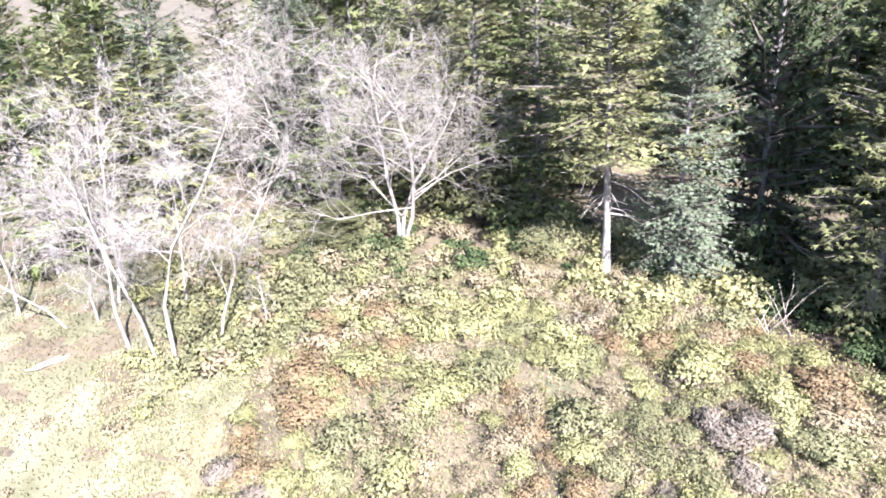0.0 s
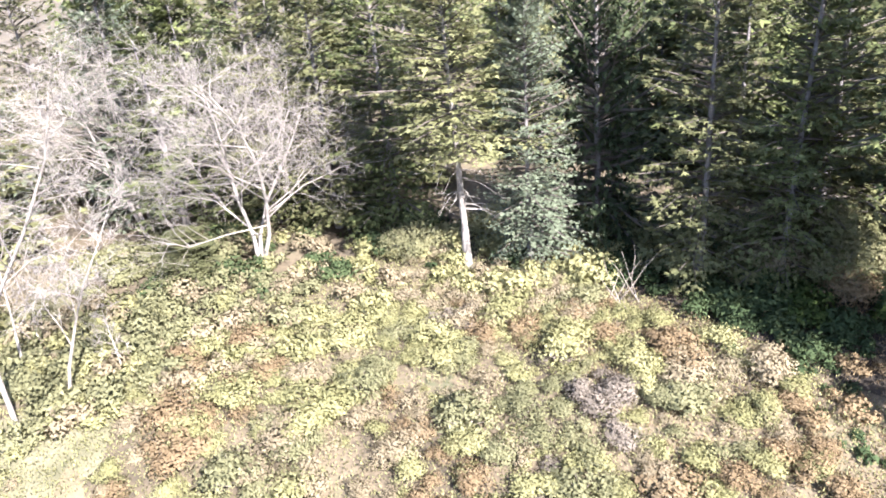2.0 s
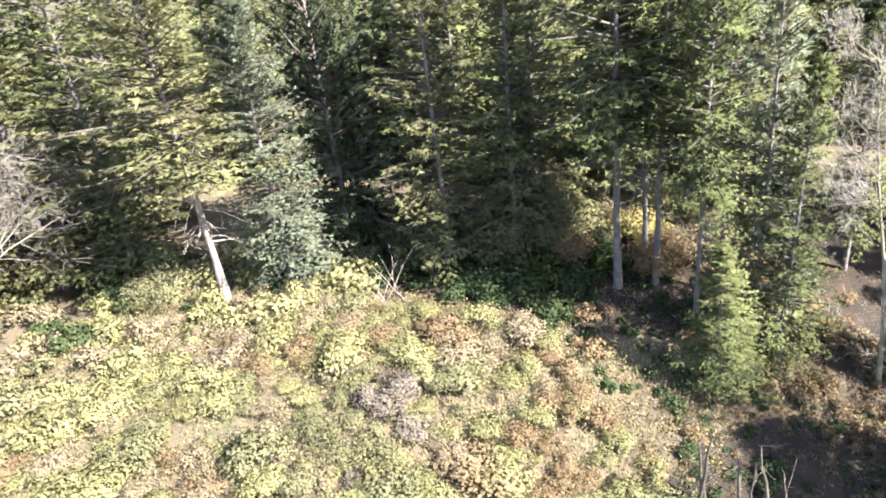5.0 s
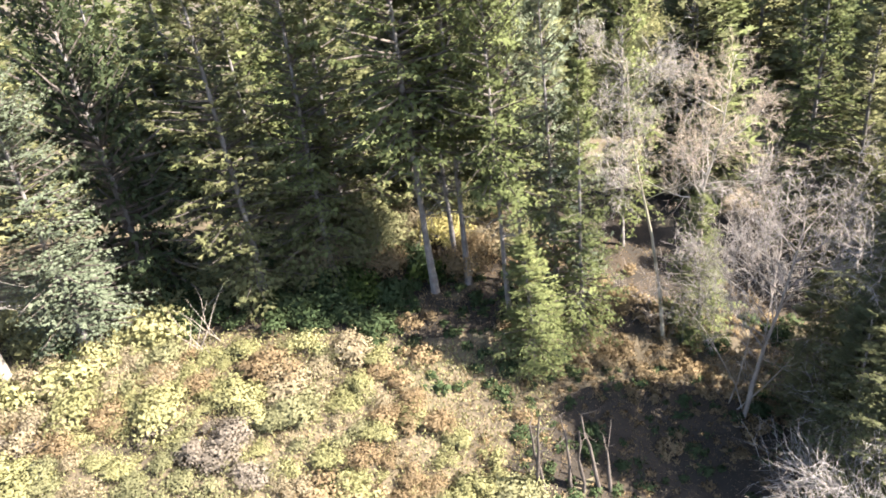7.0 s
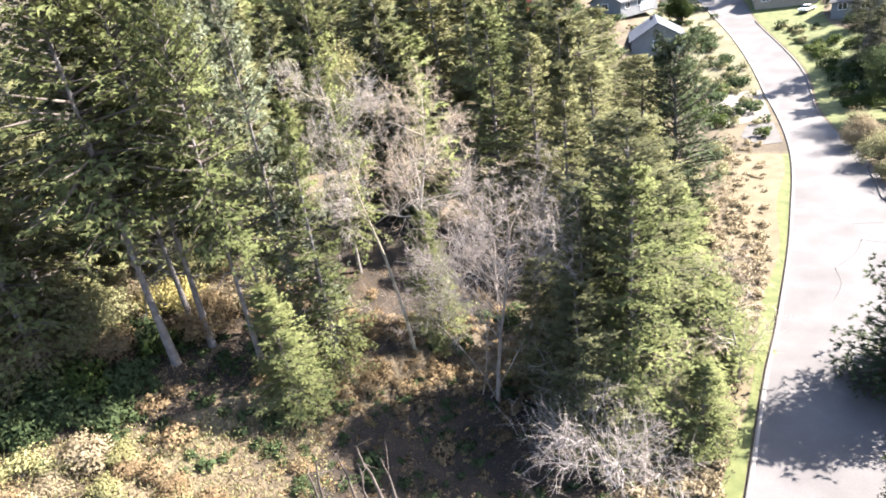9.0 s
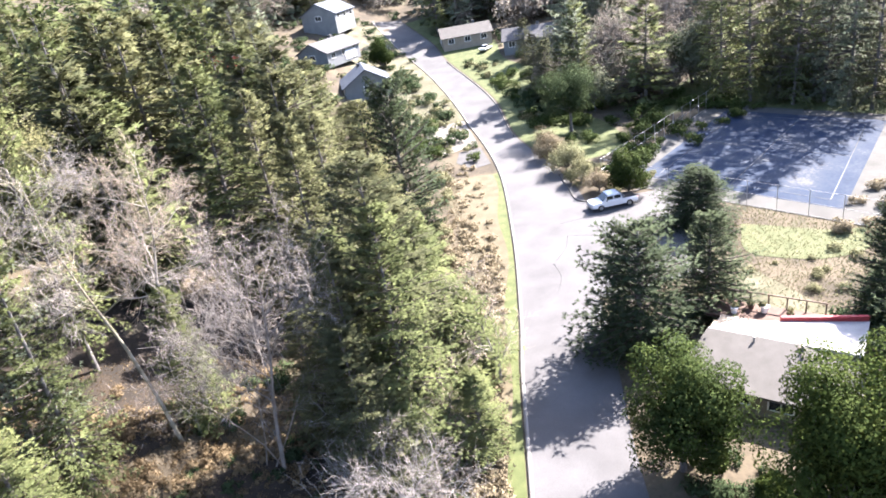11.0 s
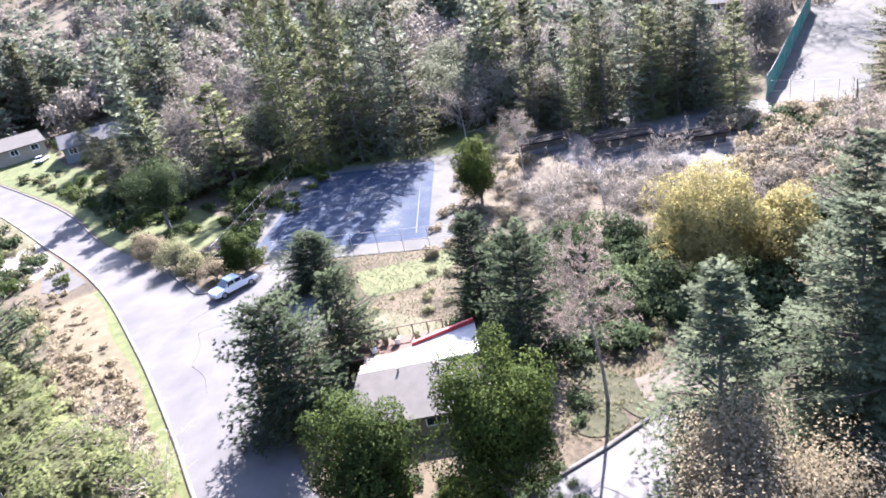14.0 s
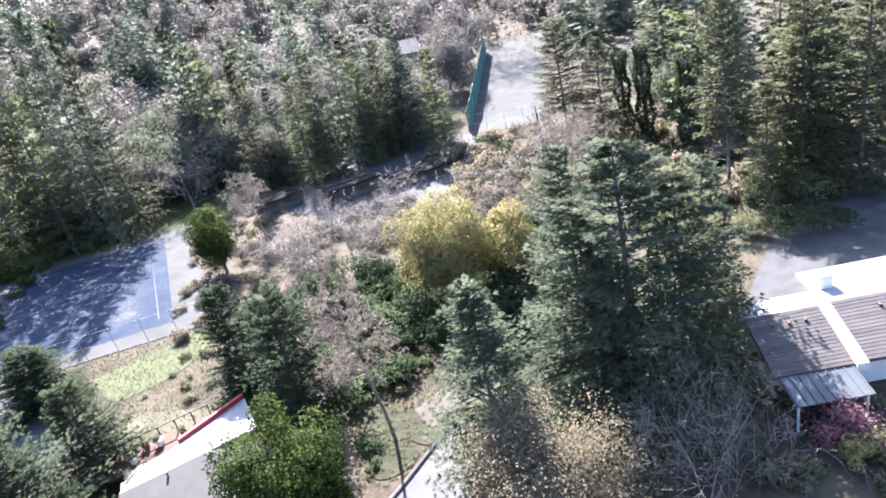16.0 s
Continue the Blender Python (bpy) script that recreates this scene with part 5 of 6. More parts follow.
# undergrowth: loose leaves and grass blades over the banks
for name, box_, n, mat, ln, label in (
        ("bramble_undergrowth", (-46, -2, -9, 35), 70000, LEAF["v"], 0.16, "yellow-green brambles and dry stems covering the bank"),
        ("pale_meadow_tufts", (-68, -28, -27, 6), 26000, LEAF["t"], 0.18, "pale dry grass tufts on the meadow"),
        ("meadow_tufts", (-68, -28, -27, 6), 26000, LEAF["o"], 0.2, "yellow-green grass tufts on the meadow"),
        ("forest_litter", (-30, 22, 24, 50), 50000, LEAF["r"], 0.16, "rusty ferns and leaf litter under the trees"),
        ("verge_tufts", (18, 66, 22, 76), 34000, LEAF["t"], 0.22, "tan dry grass tufts on the bank by the road"),
        ("garden_tufts", (40, 66, -6, 32), 26000, LEAF["o"], 0.16, "olive garden weeds and grass tufts")):
    rng = np.random.default_rng(900 + n)
    x, y = rng.uniform(box_[0], box_[1], n), rng.uniform(box_[2], box_[3], n)
    x, y = x + rng.normal(size=n) * 2.5 * ("meadow" in name), y + rng.normal(size=n) * 2.5 * ("meadow" in name)
    a = -0.78 * (x - 21) + 0.62 * (y - 24)
    kerb = np.min(np.hypot(x[:, None] - np.array(left)[None, ::2, 0], y[:, None] - np.array(left)[None, ::2, 1]), axis=1)
    keep = {"verge_tufts": (kerb > 1.3) & (kerb < 8.5) & (a > 0), "bramble_undergrowth": a > 8, "garden_tufts": (a < -9) & ~((x < 65) & (y > 33))}.get(name, a > 4)
    x, y = x[keep], y[keep]
    B = np.stack([x, y, ground_z(x, y) - 0.02], 1)
    if name == "bramble_undergrowth":
        B[:, 2] += rng.uniform(0, 0.5, len(B))
    D = rng.normal(size=B.shape) * 0.6
    D[:, 2] = np.abs(D[:, 2]) + 0.5
    L_ = ln * rng.uniform(0.6, 1.7, len(B))
    v, q = cards(B, D, L_, L_ * 0.4, rng, up=0.3)
    tagged(part_np(name, mesh_np(name, v, q, mat=mat)), label, "undergrowth", kind="stuff")

# dead sticks and logs
def dead_wood(x, y, n, ln, r, seed, label, name="fallen_branch", spread=0.6, lift=0.4):
    rng = np.random.default_rng(seed)
    for i in range(n):
        px, py = x + rng.normal() * spread, y + rng.normal() * spread
        z = float(ground_z(px, py))
        az = rng.uniform(0, 2 * math.pi)
        e = rng.uniform(0.1, 1.2) * lift * 2
        d = np.array([math.cos(az), math.sin(az), e]) * ln * rng.uniform(0.6, 1.2)
        p = np.array([px, py, z - 0.05])
        pts = np.array([p, p + d * 0.35 + rng.normal(size=3) * 0.05, p + d * 0.7 + rng.normal(size=3) * 0.1, p + d])
        # Thin branches get darker bark, which stands for the shade they lie in.
        ob = part_np(name, mesh_np(name, *tubes([(pts, [r, r * 0.85, r * 0.6, r * 0.25])], 7), mat=BARK["g" if r < 0.05 else "p"], smooth=True))
        tagged(ob, label, "dead branch", "dead wood")


dead_wood(-25.5, 33.5, 14, 2.4, 0.03, 41, "bleached dead branch leaning in the brush, darkened for shade", lift=0.7)
dead_wood(-48.5, -10.5, 3, 3.0, 0.11, 42, "pale fallen log on the meadow", "fallen_log", lift=0.05)
for i, (x, y, hh) in enumerate(((-0.9, 26.5, 3.6), (-0.3, 26.6, 3.4), (0.6, 26.9, 3.9), (-2.9, 25.9, 4.2), (-2.5, 26.1, 3.2), (1.2, 26.9, 2.8))):
    z = float(ground_z(x, y))
    rng = np.random.default_rng(60 + i)
    hh *= rng.uniform(1.1, 1.6)
    lean = rng.normal(size=2) * 0.35 + np.array([-0.3, 0.1])
    zz = np.linspace(-0.03, 1, 6)
    pts = np.c_[x + lean[0] * zz + rng.normal(size=6) * 0.06, y + lean[1] * zz + rng.normal(size=6) * 0.06, z + hh * zz]
    lines = [(pts, np.linspace(0.14, 0.05, 6) * rng.uniform(0.7, 1.1, 6))]
    for k in range(5):
        a = pts[rng.integers(2, 6)]
        d = rng.normal(size=3) * 0.5 + np.array([0, 0, 0.1])
        lines.append((np.array([a, a + d, a + d * 1.7 + rng.normal(size=3) * 0.15]), [0.025, 0.015, 0.006]))
    # The dark bark colour puts the stems in the gully's shade.
    tagged(part_np("dead_stem", mesh_np("dead_stem", *tubes(lines, 7), mat=BARK["d"], smooth=True)), "grey dead tree stem standing in the gully, darkened for shade", "dead tree", "dead stems")


# ---- buildings ----
def gable(L, W, z0, rise, over=0.5, thick=0.18):
    """A solid gable roof: ridge along x."""
    x, y = L / 2 + over, W / 2 + over
    drop = rise * over / (W / 2)
    v = []
    for xx in (-x, x):
        v += [(xx, -y, z0 - drop), (xx, 0, z0 + rise), (xx, y, z0 - drop), (xx, y, z0 - drop - thick), (xx, 0, z0 + rise - thick), (xx, -y, z0 - drop - thick)]
    f = [(0, 1, 7, 6), (1, 2, 8, 7), (2, 3, 9, 8), (3, 4, 10, 9), (4, 5, 11, 10), (5, 0, 6, 11), (0, 5, 4, 1), (1, 4, 3, 2), (6, 7, 10, 11), (7, 8, 9, 10)]
    return solid(v, f)


def gable_body(L, W, h, rise):
    x, y = L / 2, W / 2
    v = []
    for xx in (-x, x):
        v += [(xx, -y, -0.5), (xx, -y, h), (xx, 0, h + rise * 0.93), (xx, y, h), (xx, y, -0.5)]
    f = [(0, 1, 2, 3, 4), (5, 9, 8, 7, 6), (0, 5, 6, 1), (1, 6, 7, 2), (2, 7, 8, 3), (3, 8, 9, 4), (4, 9, 5, 0)]
    return solid(v, f)


def window(top, at, w, h, turn=0.0):
    """A framed window on a wall that faces -y before it is turned."""
    m = Matrix.Translation(at) @ Matrix.Rotation(turn, 4, "Z")
    win = part("window", box((w, 0.06, h), (0, -0.05, 0)), M_GLASS, top, "dark window pane")
    win.data.transform(m)
    for nm, s, a in (("frame", (w + 0.2, 0.08, 0.1), (0, -0.07, -0.1)), ("frame", (w + 0.2, 0.08, 0.1), (0, -0.07, h)),
                     ("frame", (0.1, 0.08, h), (-w / 2 - 0.05, -0.07, 0)), ("frame", (0.1, 0.08, h), (w / 2 + 0.05, -0.07, 0)), ("mullion", (0.06, 0.08, h), (0, -0.09, 0))):
        fr = part(nm, box(s, a), M_WHITE, win)
        fr.data.transform(m)


def house(x, y, yaw, L, W, h, rise, wall, roof, label, windows=3, chimney=True, garage=False, z=None):
    z = float(ground_z(x, y)) if z is None else z
    top = empty("house", pose(x, y, z, 0, 0, yaw), label, "house", "houses along the upper road")
    part("wall", gable_body(L, W, h, rise), wall, top)
    part("roof", gable(L, W, h, rise), roof, top)
    for i in range(windows):
        xx = -L / 2 + L * (i + 0.5) / windows
        window(top, (xx, -W / 2, h - 1.75), 1.5, 1.2)
        window(top, (xx, W / 2, h - 1.75), 1.5, 1.2, math.pi)
    window(top, (L / 2, 0, h - 1.75), 1.6, 1.2, math.pi / 2)
    window(top, (-L / 2, 0, h - 1.75), 1.6, 1.2, -math.pi / 2)
    if chimney:
        part("chimney", box((0.7, 0.7, 1.6), (L * 0.2, 0.8, h + rise * 0.55), 0.03), M_CONC, top)
    if garage:
        g = part("garage_door", box((4.6, 0.08, 2.1), (L * 0.2, -W / 2 - 0.05, 0.05), 0.02), M_WHITE, top, "white panelled garage door")
        for k in range(4):
            part("door_panel", box((4.4, 0.04, 0.42), (L * 0.2, -W / 2 - 0.1, 0.12 + k * 0.5), 0.01), M_WHITE, g)
    return top


HOUSES = [
    (84.0, 143.0, 20, 13, 9, 3.2, 2.2, M_WALL, M_GREYROOF, "white-grey house with a garage among trees", True),
    (101.0, 168.0, 35, 14, 10, 5.2, 2.8, M_WALL, M_SLATE, "two-storey grey house with a slate roof", False),
    (79.0, 122.0, 60, 12, 10, 3.0, 3.0, M_WALL, M_SLATE, "grey house with a steep slate-blue roof", False),
    (121.0, 134.0, -35, 13, 9, 3.0, 2.0, M_WALLTAN, M_TANROOF, "tan house with a pale shingled roof", False),
    (123.0, 113.0, -50, 12, 8, 3.2, 2.2, M_WALL, M_GREYROOF, "pale house with a grey roof and white windows", False),
    (64.0, 158.0, 30, 12, 9, 3.0, 2.4, M_RED, M_TANROOF, "red-brown house with a pale roof", False),
    (170.0, -34.0, 70, 16, 9, 3.2, 2.6, M_WALLTAN, M_GREYROOF, "hazy house with a pale shingled roof", False),
]
for x, y, yaw, L, W, h, rise, wall, roof, label, garage in HOUSES:
    house(x, y, yaw, L, W, h, rise, wall, roof, label, 3, True, garage)


# near house: cream roof with hips, red trim and a deck
def near_house():
    x, y = 38.8, 15.7
    top = empty("house", pose(x, y, 0, 0, 0, NEAR_YAW), "low house with cream and tan roof and red trim", "house")
    part("wall", box((9.4, 8.4, 2.3), (0.3, -0.3, -0.3)), M_WALLTAN, top)
    # tan slope towards the driveway, pale membrane roof that widens behind the ridge
    L, W, h, rise = 9.4, 9.0, 2.2, 0.95
    top_z = h + rise
    far = [(-4.4, 0.0), (5.2, 0.0), (5.2, 4.8), (-3.2, 1.5)]
    n = len(far)
    part("membrane_roof", solid([(x_, y_, top_z - 0.05 * y_) for x_, y_ in far] + [(x_, y_, top_z - 0.2 - 0.05 * y_) for x_, y_ in far],
                                [(0, 1, 2, 3), (7, 6, 5, 4), (0, 4, 5, 1), (1, 5, 6, 2), (2, 6, 7, 3), (3, 7, 4, 0)]), M_ROOFWHITE, top, "cream-white flat roof")
    part("near_slope", solid([(-4.4, -0.01, top_z), (1.6, -0.01, top_z), (3.4, -W / 2 - .6, h - .2), (-5.4, -W / 2 - .6, h - .2),
                              (-4.4, -0.01, top_z - .18), (1.6, -0.01, top_z - .18), (3.4, -W / 2 - .6, h - .38), (-5.4, -W / 2 - .6, h - .38)],
                             [(0, 1, 2, 3), (7, 6, 5, 4), (0, 4, 5, 1), (1, 5, 6, 2), (2, 6, 7, 3), (3, 7, 4, 0)]), M_TANROOF, top, "tan shingled roof slope")
    part("hip_slope", solid([(1.61, -0.01, top_z), (5.6, -0.01, h + .25), (5.6, -W / 2 - .6, h - .2), (3.41, -W / 2 - .6, h - .2),
                             (1.61, -0.01, top_z - .18), (5.6, -0.01, h + .07), (5.6, -W / 2 - .6, h - .38), (3.41, -W / 2 - .6, h - .38)],
                            [(0, 1, 2, 3), (7, 6, 5, 4), (0, 4, 5, 1), (1, 5, 6, 2), (2, 6, 7, 3), (3, 7, 4, 0)]), M_TANROOF, top, "darker tan hip of the roof")
    d = math.atan2(3.3, 8.4)
    red = part("red_parapet", box((5.6, 0.3, 0.5), (0, 0, 0), 0.02), M_RED, top, "red painted roof parapet")
    red.data.transform(Matrix.Translation((2.5, 3.9, top_z - 0.35)) @ Matrix.Rotation(d, 4, "Z"))
    part("gable_wall", solid([(-4.35, -4.6, 1.7), (-4.35, 0, 2.95), (-4.35, 1.45, 2.9), (-4.35, 1.45, 0), (-4.35, -4.6, 0), (-4.05, -4.6, 1.7), (-4.05, 0, 2.95), (-4.05, 1.45, 2.9), (-4.05, 1.45, 0), (-4.05, -4.6, 0)],
                             [(0, 1, 2, 3, 4), (9, 8, 7, 6, 5), (0, 5, 6, 1), (1, 6, 7, 2), (2, 7, 8, 3), (3, 8, 9, 4), (4, 9, 5, 0)]), M_WALLTAN, top, "tan gable wall")
    part("rear_wall", prism([(-4.0, 0.1), (5.0, 0.1), (5.0, 4.5), (-3.0, 1.4)], 0.0, top_z - 0.42), M_WALLTAN, top)
    for k in range(7):
        f = k / 6
        part("hip_cap", box((0.22, 0.5, 0.1), (1.62 + 1.7 * f, -0.3 - 4.4 * f, top_z - 0.02 - 1.1 * f), 0.02), M_WALLDARK, top)
    for px in (-1.2, 1.8):
        part("vent_pipe", cyl(0.09, 0.09, 0.6, (px, -0.5, h + rise), 10), M_METAL, top)
    for i in range(4):
        window(top, (-3.9 + 2.6 * i, -W / 2, 0.8), 1.4, 1.2)
    # deck behind
    deck = part("deck", box((8, 2.6, 0.2), (-1.5, W / 2 + 0.6, 1.7)), M_DECK, top, "reddish brown timber deck")
    for i in range(7):
        part("rail_post", box((0.1, 0.1, 1.0), (-5.4 + i * 1.3, W / 2 + 1.8, 1.9)), M_DARKWOOD, deck)
        part("deck_leg", box((0.14, 0.14, 2.0), (-5.4 + i * 1.3, W / 2 + 1.7, -0.1)), M_DARKWOOD, deck)
    part("rail", box((8, 0.12, 0.08), (-1.5, W / 2 + 1.8, 2.9)), M_DARKWOOD, deck)
    return top


NEAR_YAW = -76
near_house()


def planter(x, y, z, r, mat, label, seed):
    """A tapered pot with a rim, soil and a small plant."""
    top = empty("planter", pose(x, y, z), label, "planter", "deck planters")
    part("pot", cyl(r * 0.75, r, r * 1.6, (0, 0, r * 0.8), 16), mat, top)
    part("rim", cyl(r * 1.08, r * 1.08, r * 0.2, (0, 0, r * 1.62), 16), mat, top)
    (v, q, nn), C = leaf_cloud(np.random.default_rng(seed), r * 3, r * 1.4, 160, 0.16, r * 1.5, lumps=5)
    part_np("plant", mesh_np("plant", v, q, mat=LEAF["o"]), top)


for i, (lx, ly, r_, mat, label) in enumerate(((-3.6, 4.6, 0.28, M_WHITE, "white planter on the deck"), (-1.6, 5.4, 0.32, M_WHITE, "white planter on the deck"),
                                              (0.2, 5.2, 0.26, M_DECK, "terracotta planter on the deck"), (-2.6, 5.6, 0.24, M_DECK, "terracotta planter on the deck"))):
    w = pose(38.8, 15.7, 0, 0, 0, NEAR_YAW) @ Vector((lx, ly, 1.9))
    planter(w.x, w.y, w.z, r_, mat, label, 90 + i)


def tile_house():
    """The house with the white flat roof and two shingled slopes."""
    top = empty("house", pose(31.9, -28.9, 0, 0, 0, TILE_YAW), "single-storey house with white roof and brown shingled slopes", "house")
    part("wall", box((14.2, 7.0, 3.0), (2.2, -0.4, -0.3)), M_WHITE, top)
    part("flat_roof", box((5.6, 1.9, 0.3), (-2.7, 0.35, 3.95), 0.03), M_ROOFWHITE, top, "white membrane flat roof")
    part("flat_roof", box((9.9, 4.4, 0.3), (5.1, 1.6, 3.99), 0.03), M_ROOFWHITE, top, "wide white membrane flat roof")
    part("flat_roof_wall", box((14.0, 1.5, 1.3), (2.2, 0.3, 2.68)), M_WHITE, top)
    part("chimney", box((0.9, 0.9, 1.1), (1.0, 1.6, 4.2), 0.03), M_WHITE, top, "white box chimney")
    for name, x0, x1, lift in (("shingle_slope", -5.4, -0.5, 0.0), ("shingle_slope", 0.2, 9.6, 0.12)):
        a, b = (-0.55, 4.22 + lift), (-4.9, 2.55 + lift)
        base = part(name, solid([(x0, a[0], a[1]), (x1, a[0], a[1]), (x1, b[0], b[1]), (x0, b[0], b[1]), (x0, a[0], a[1] - .2), (x1, a[0], a[1] - .2), (x1, b[0], b[1] - .2), (x0, b[0], b[1] - .2)],
                                [(0, 1, 2, 3), (7, 6, 5, 4), (0, 4, 5, 1), (1, 5, 6, 2), (2, 6, 7, 3), (3, 7, 4, 0)]), M_TILE, top, "brown-grey shingled roof slope")
        me = None
        slope = math.atan2(a[1] - b[1], a[0] - b[0])
        rows_ = 17
        for k in range(rows_):
            f = (k + 0.5) / rows_
            course = part("shingle_course", box((x1 - x0, 0.3, 0.035), (0, 0, 0), 0.006), M_TILE, base)
            course.data.transform(Matrix.Translation(((x0 + x1) / 2, b[0] + (a[0] - b[0]) * f, b[1] + (a[1] - b[1]) * f + 0.02)) @ Matrix.Rotation(slope - 0.06, 4, "X"))
        for k in range(3):
            vx = x0 + (x1 - x0) * (0.3 + 0.22 * k)
            part("roof_vent", box((0.22, 0.4, 0.3), (vx, -1.4, 3.75 + lift), 0.03), M_DARKWOOD, base, "dark roof vent")
    part("parapet", solid([(-0.5, -0.3, 4.6), (0.2, -0.3, 4.6), (0.2, -5.2, 2.75), (-0.5, -5.2, 2.75), (-0.5, -0.3, 2.4), (0.2, -0.3, 2.4), (0.2, -5.2, 2.2), (-0.5, -5.2, 2.2)],
                          [(0, 1, 2, 3), (7, 6, 5, 4), (0, 4, 5, 1), (1, 5, 6, 2), (2, 6, 7, 3), (3, 7, 4, 0)]), M_WHITE, top, "white sloping parapet")
    can = part("canopy", box((4.6, 2.6, 0.08), (-2.9, -6.0, 2.25), 0.01, Matrix.Rotation(radians(9), 3, "X")), M_CANOPY, top, "pale ribbed patio canopy")
    for k in range(9):
        part("rib", box((0.07, 2.6, 0.07), (-5.1 + k * 0.55, -6.0, 2.31), 0.0, Matrix.Rotation(radians(9), 3, "X")), M_CONC, can)
    for px in (-5.0, -0.9):
        part("canopy_post", box((0.12, 0.12, 2.2), (px, -7.0, -0.05)), M_WHITE, top)
    for i in range(3):
        window(top, (-3.2 + i * 4.6, -3.7, 0.7), 2.2, 1.4)
    return top


TILE_YAW = -103
tile_house()


def yard_building(x, y, yaw, L, W, h, label, wall=M_WALLDARK, roof=M_DARKDECK):
    """A low dark shed row with a flat roof and a pale band."""
    top = empty("shed", pose(x, y, float(ground_z(x, y)), 0, 0, yaw), label, "shed", "low sheds in the yard")
    part("wall", box((L, W, h), (0, 0, -0.2)), wall, top)
    part("roof", box((L + 0.8, W + 0.8, 0.22), (0, 0, h - 0.15), 0.03), roof, top)
    part("pale_band", box((L * 0.9, 0.1, h * 0.35), (0, -W / 2 - 0.06, 0.1), 0.01), M_CONC, top, "pale concrete base wall")
    for i in range(2):
        part("roof_rail", box((L + 0.4, 0.06, 0.06), (0, -W / 2 + i * W * 0.6, h + 0.3), 0.0), M_DARKKERB, top)
        part("rail_foot", box((0.08, 0.08, 0.3), (-L / 2 + 0.3 + i * (L - 0.6) / 3, -W / 2, h + 0.05)), M_DARKKERB, top)
    return top


yard_building(95.5, -2.2, -80, 8.4, 3.4, 2.2, "low dark shed with rails and a pale base wall")
yard_building(94.0, -11.8, -84, 8.6, 3.0, 1.5, "low dark shed with a railed flat roof")
yard_building(99.5, 9.6, -76, 7, 3.0, 1.9, "low dark shed at the yard edge")
draped("upper_court", [(111, -25), (104, -37), (163, -62), (163, -46)], 0.08, M_COURT_RIM, "pale sunlit upper court surface", "court")
fence([(111.5, -25.5), (160, -45)], 4.0, "screened_court_fence", "court fence hung with a teal windscreen", screen=M_GREENSCREEN)
fence([(110.5, -25.5), (104, -37)], 3.5, "upper_court_fence", "thin steel court fence with rails")


# ivy-clad trunks
def ivy_trunk(x, y, h, seed):
    rng = np.random.default_rng(seed)
    z = float(ground_z(x, y)) - 0.1
    top = empty("ivy_trunk", pose(x, y, z), "tall dead trunk wrapped in dark green ivy", "tree trunk", "ivy-clad trunks")
    pts = np.array([[0, 0, 0], [0.1, 0.05, h * 0.5], [0.3, 0.1, h]])
    part_np("trunk", mesh_np("trunk", *tubes([(pts, [0.4, 0.32, 0.2])], 8), mat=BARK["n"], smooth=True), top)
    n = 3200
    s = rng.uniform(0.02, 1, n)
    az = rng.uniform(0, 2 * np.pi, n)
    rr = (0.95 + 0.25 * np.sin(s * 17 + seed)) * rng.uniform(0.75, 1.1, n) * (1.1 - 0.3 * s)
    B = np.stack([0.3 * s + np.cos(az) * rr, 0.1 * s + np.sin(az) * rr, s * h], 1)
    D = np.stack([np.cos(az), np.sin(az), rng.uniform(-0.9, 0.2, n)], 1)
    v, q = cards(B, D, np.full(n, 0.34), np.full(n, 0.28), rng, up=0.2)
    part_np("ivy", mesh_np("ivy", v, q, mat=LEAF["k"]), top, "dark green ivy leaves")


for i, (x, y, h) in enumerate(IVY[:3]):
    ivy_trunk(x, y, h, 800 + i)
x, y, h = IVY[3]
z = float(ground_z(x, y)) - 0.1
pts = np.array([[x, y, z], [x - 0.1, y + 0.1, z + h * 0.5], [x + 0.1, y + 0.3, z + h]])
tagged(part_np("snag", mesh_np("snag", *tubes([(pts, [0.4, 0.26, 0.05])], 8), mat=M_DARKWOOD, smooth=True)), "dark bare snag on the rear slope", "dead tree")


# ---- vehicles and small things ----
def extrude_profile(profile, width, taper=0.0):
    """A side profile (x, z) made solid across y, narrowed towards the top by taper."""
    bm = bmesh.new()
    zmin, zmax = min(p[1] for p in profile), max(p[1] for p in profile)
    rows_ = []
    for sgn in (-1, 1):
        rows_.append([bm.verts.new((x, sgn * (width / 2 - taper * (z - zmin) / (zmax - zmin + 1e-6)), z)) for x, z in profile])
    a, b = rows_
    bm.faces.new(a)
    bm.faces.new(b[::-1])
    for i in range(len(a)):
        j = (i + 1) % len(a)
        bm.faces.new((a[i], b[i], b[j], a[j]))
    bmesh.ops.recalc_face_normals(bm, faces=bm.faces)
    bmesh.ops.bevel(bm, geom=bm.edges[:], offset=0.04, segments=2, affect="EDGES")
    return bm


def wheels(top, xs, track, r):
    for x in xs:
        for s in (-1, 1):
            w = part("wheel", cyl(r, r, 0.24, (x, s * track, r), 20, "y"), M_RUBBER, top, "black tyre")
            part("rim", cyl(r * 0.6, r * 0.55, 0.26, (x, s * track, r), 14, "y"), M_METAL, w)


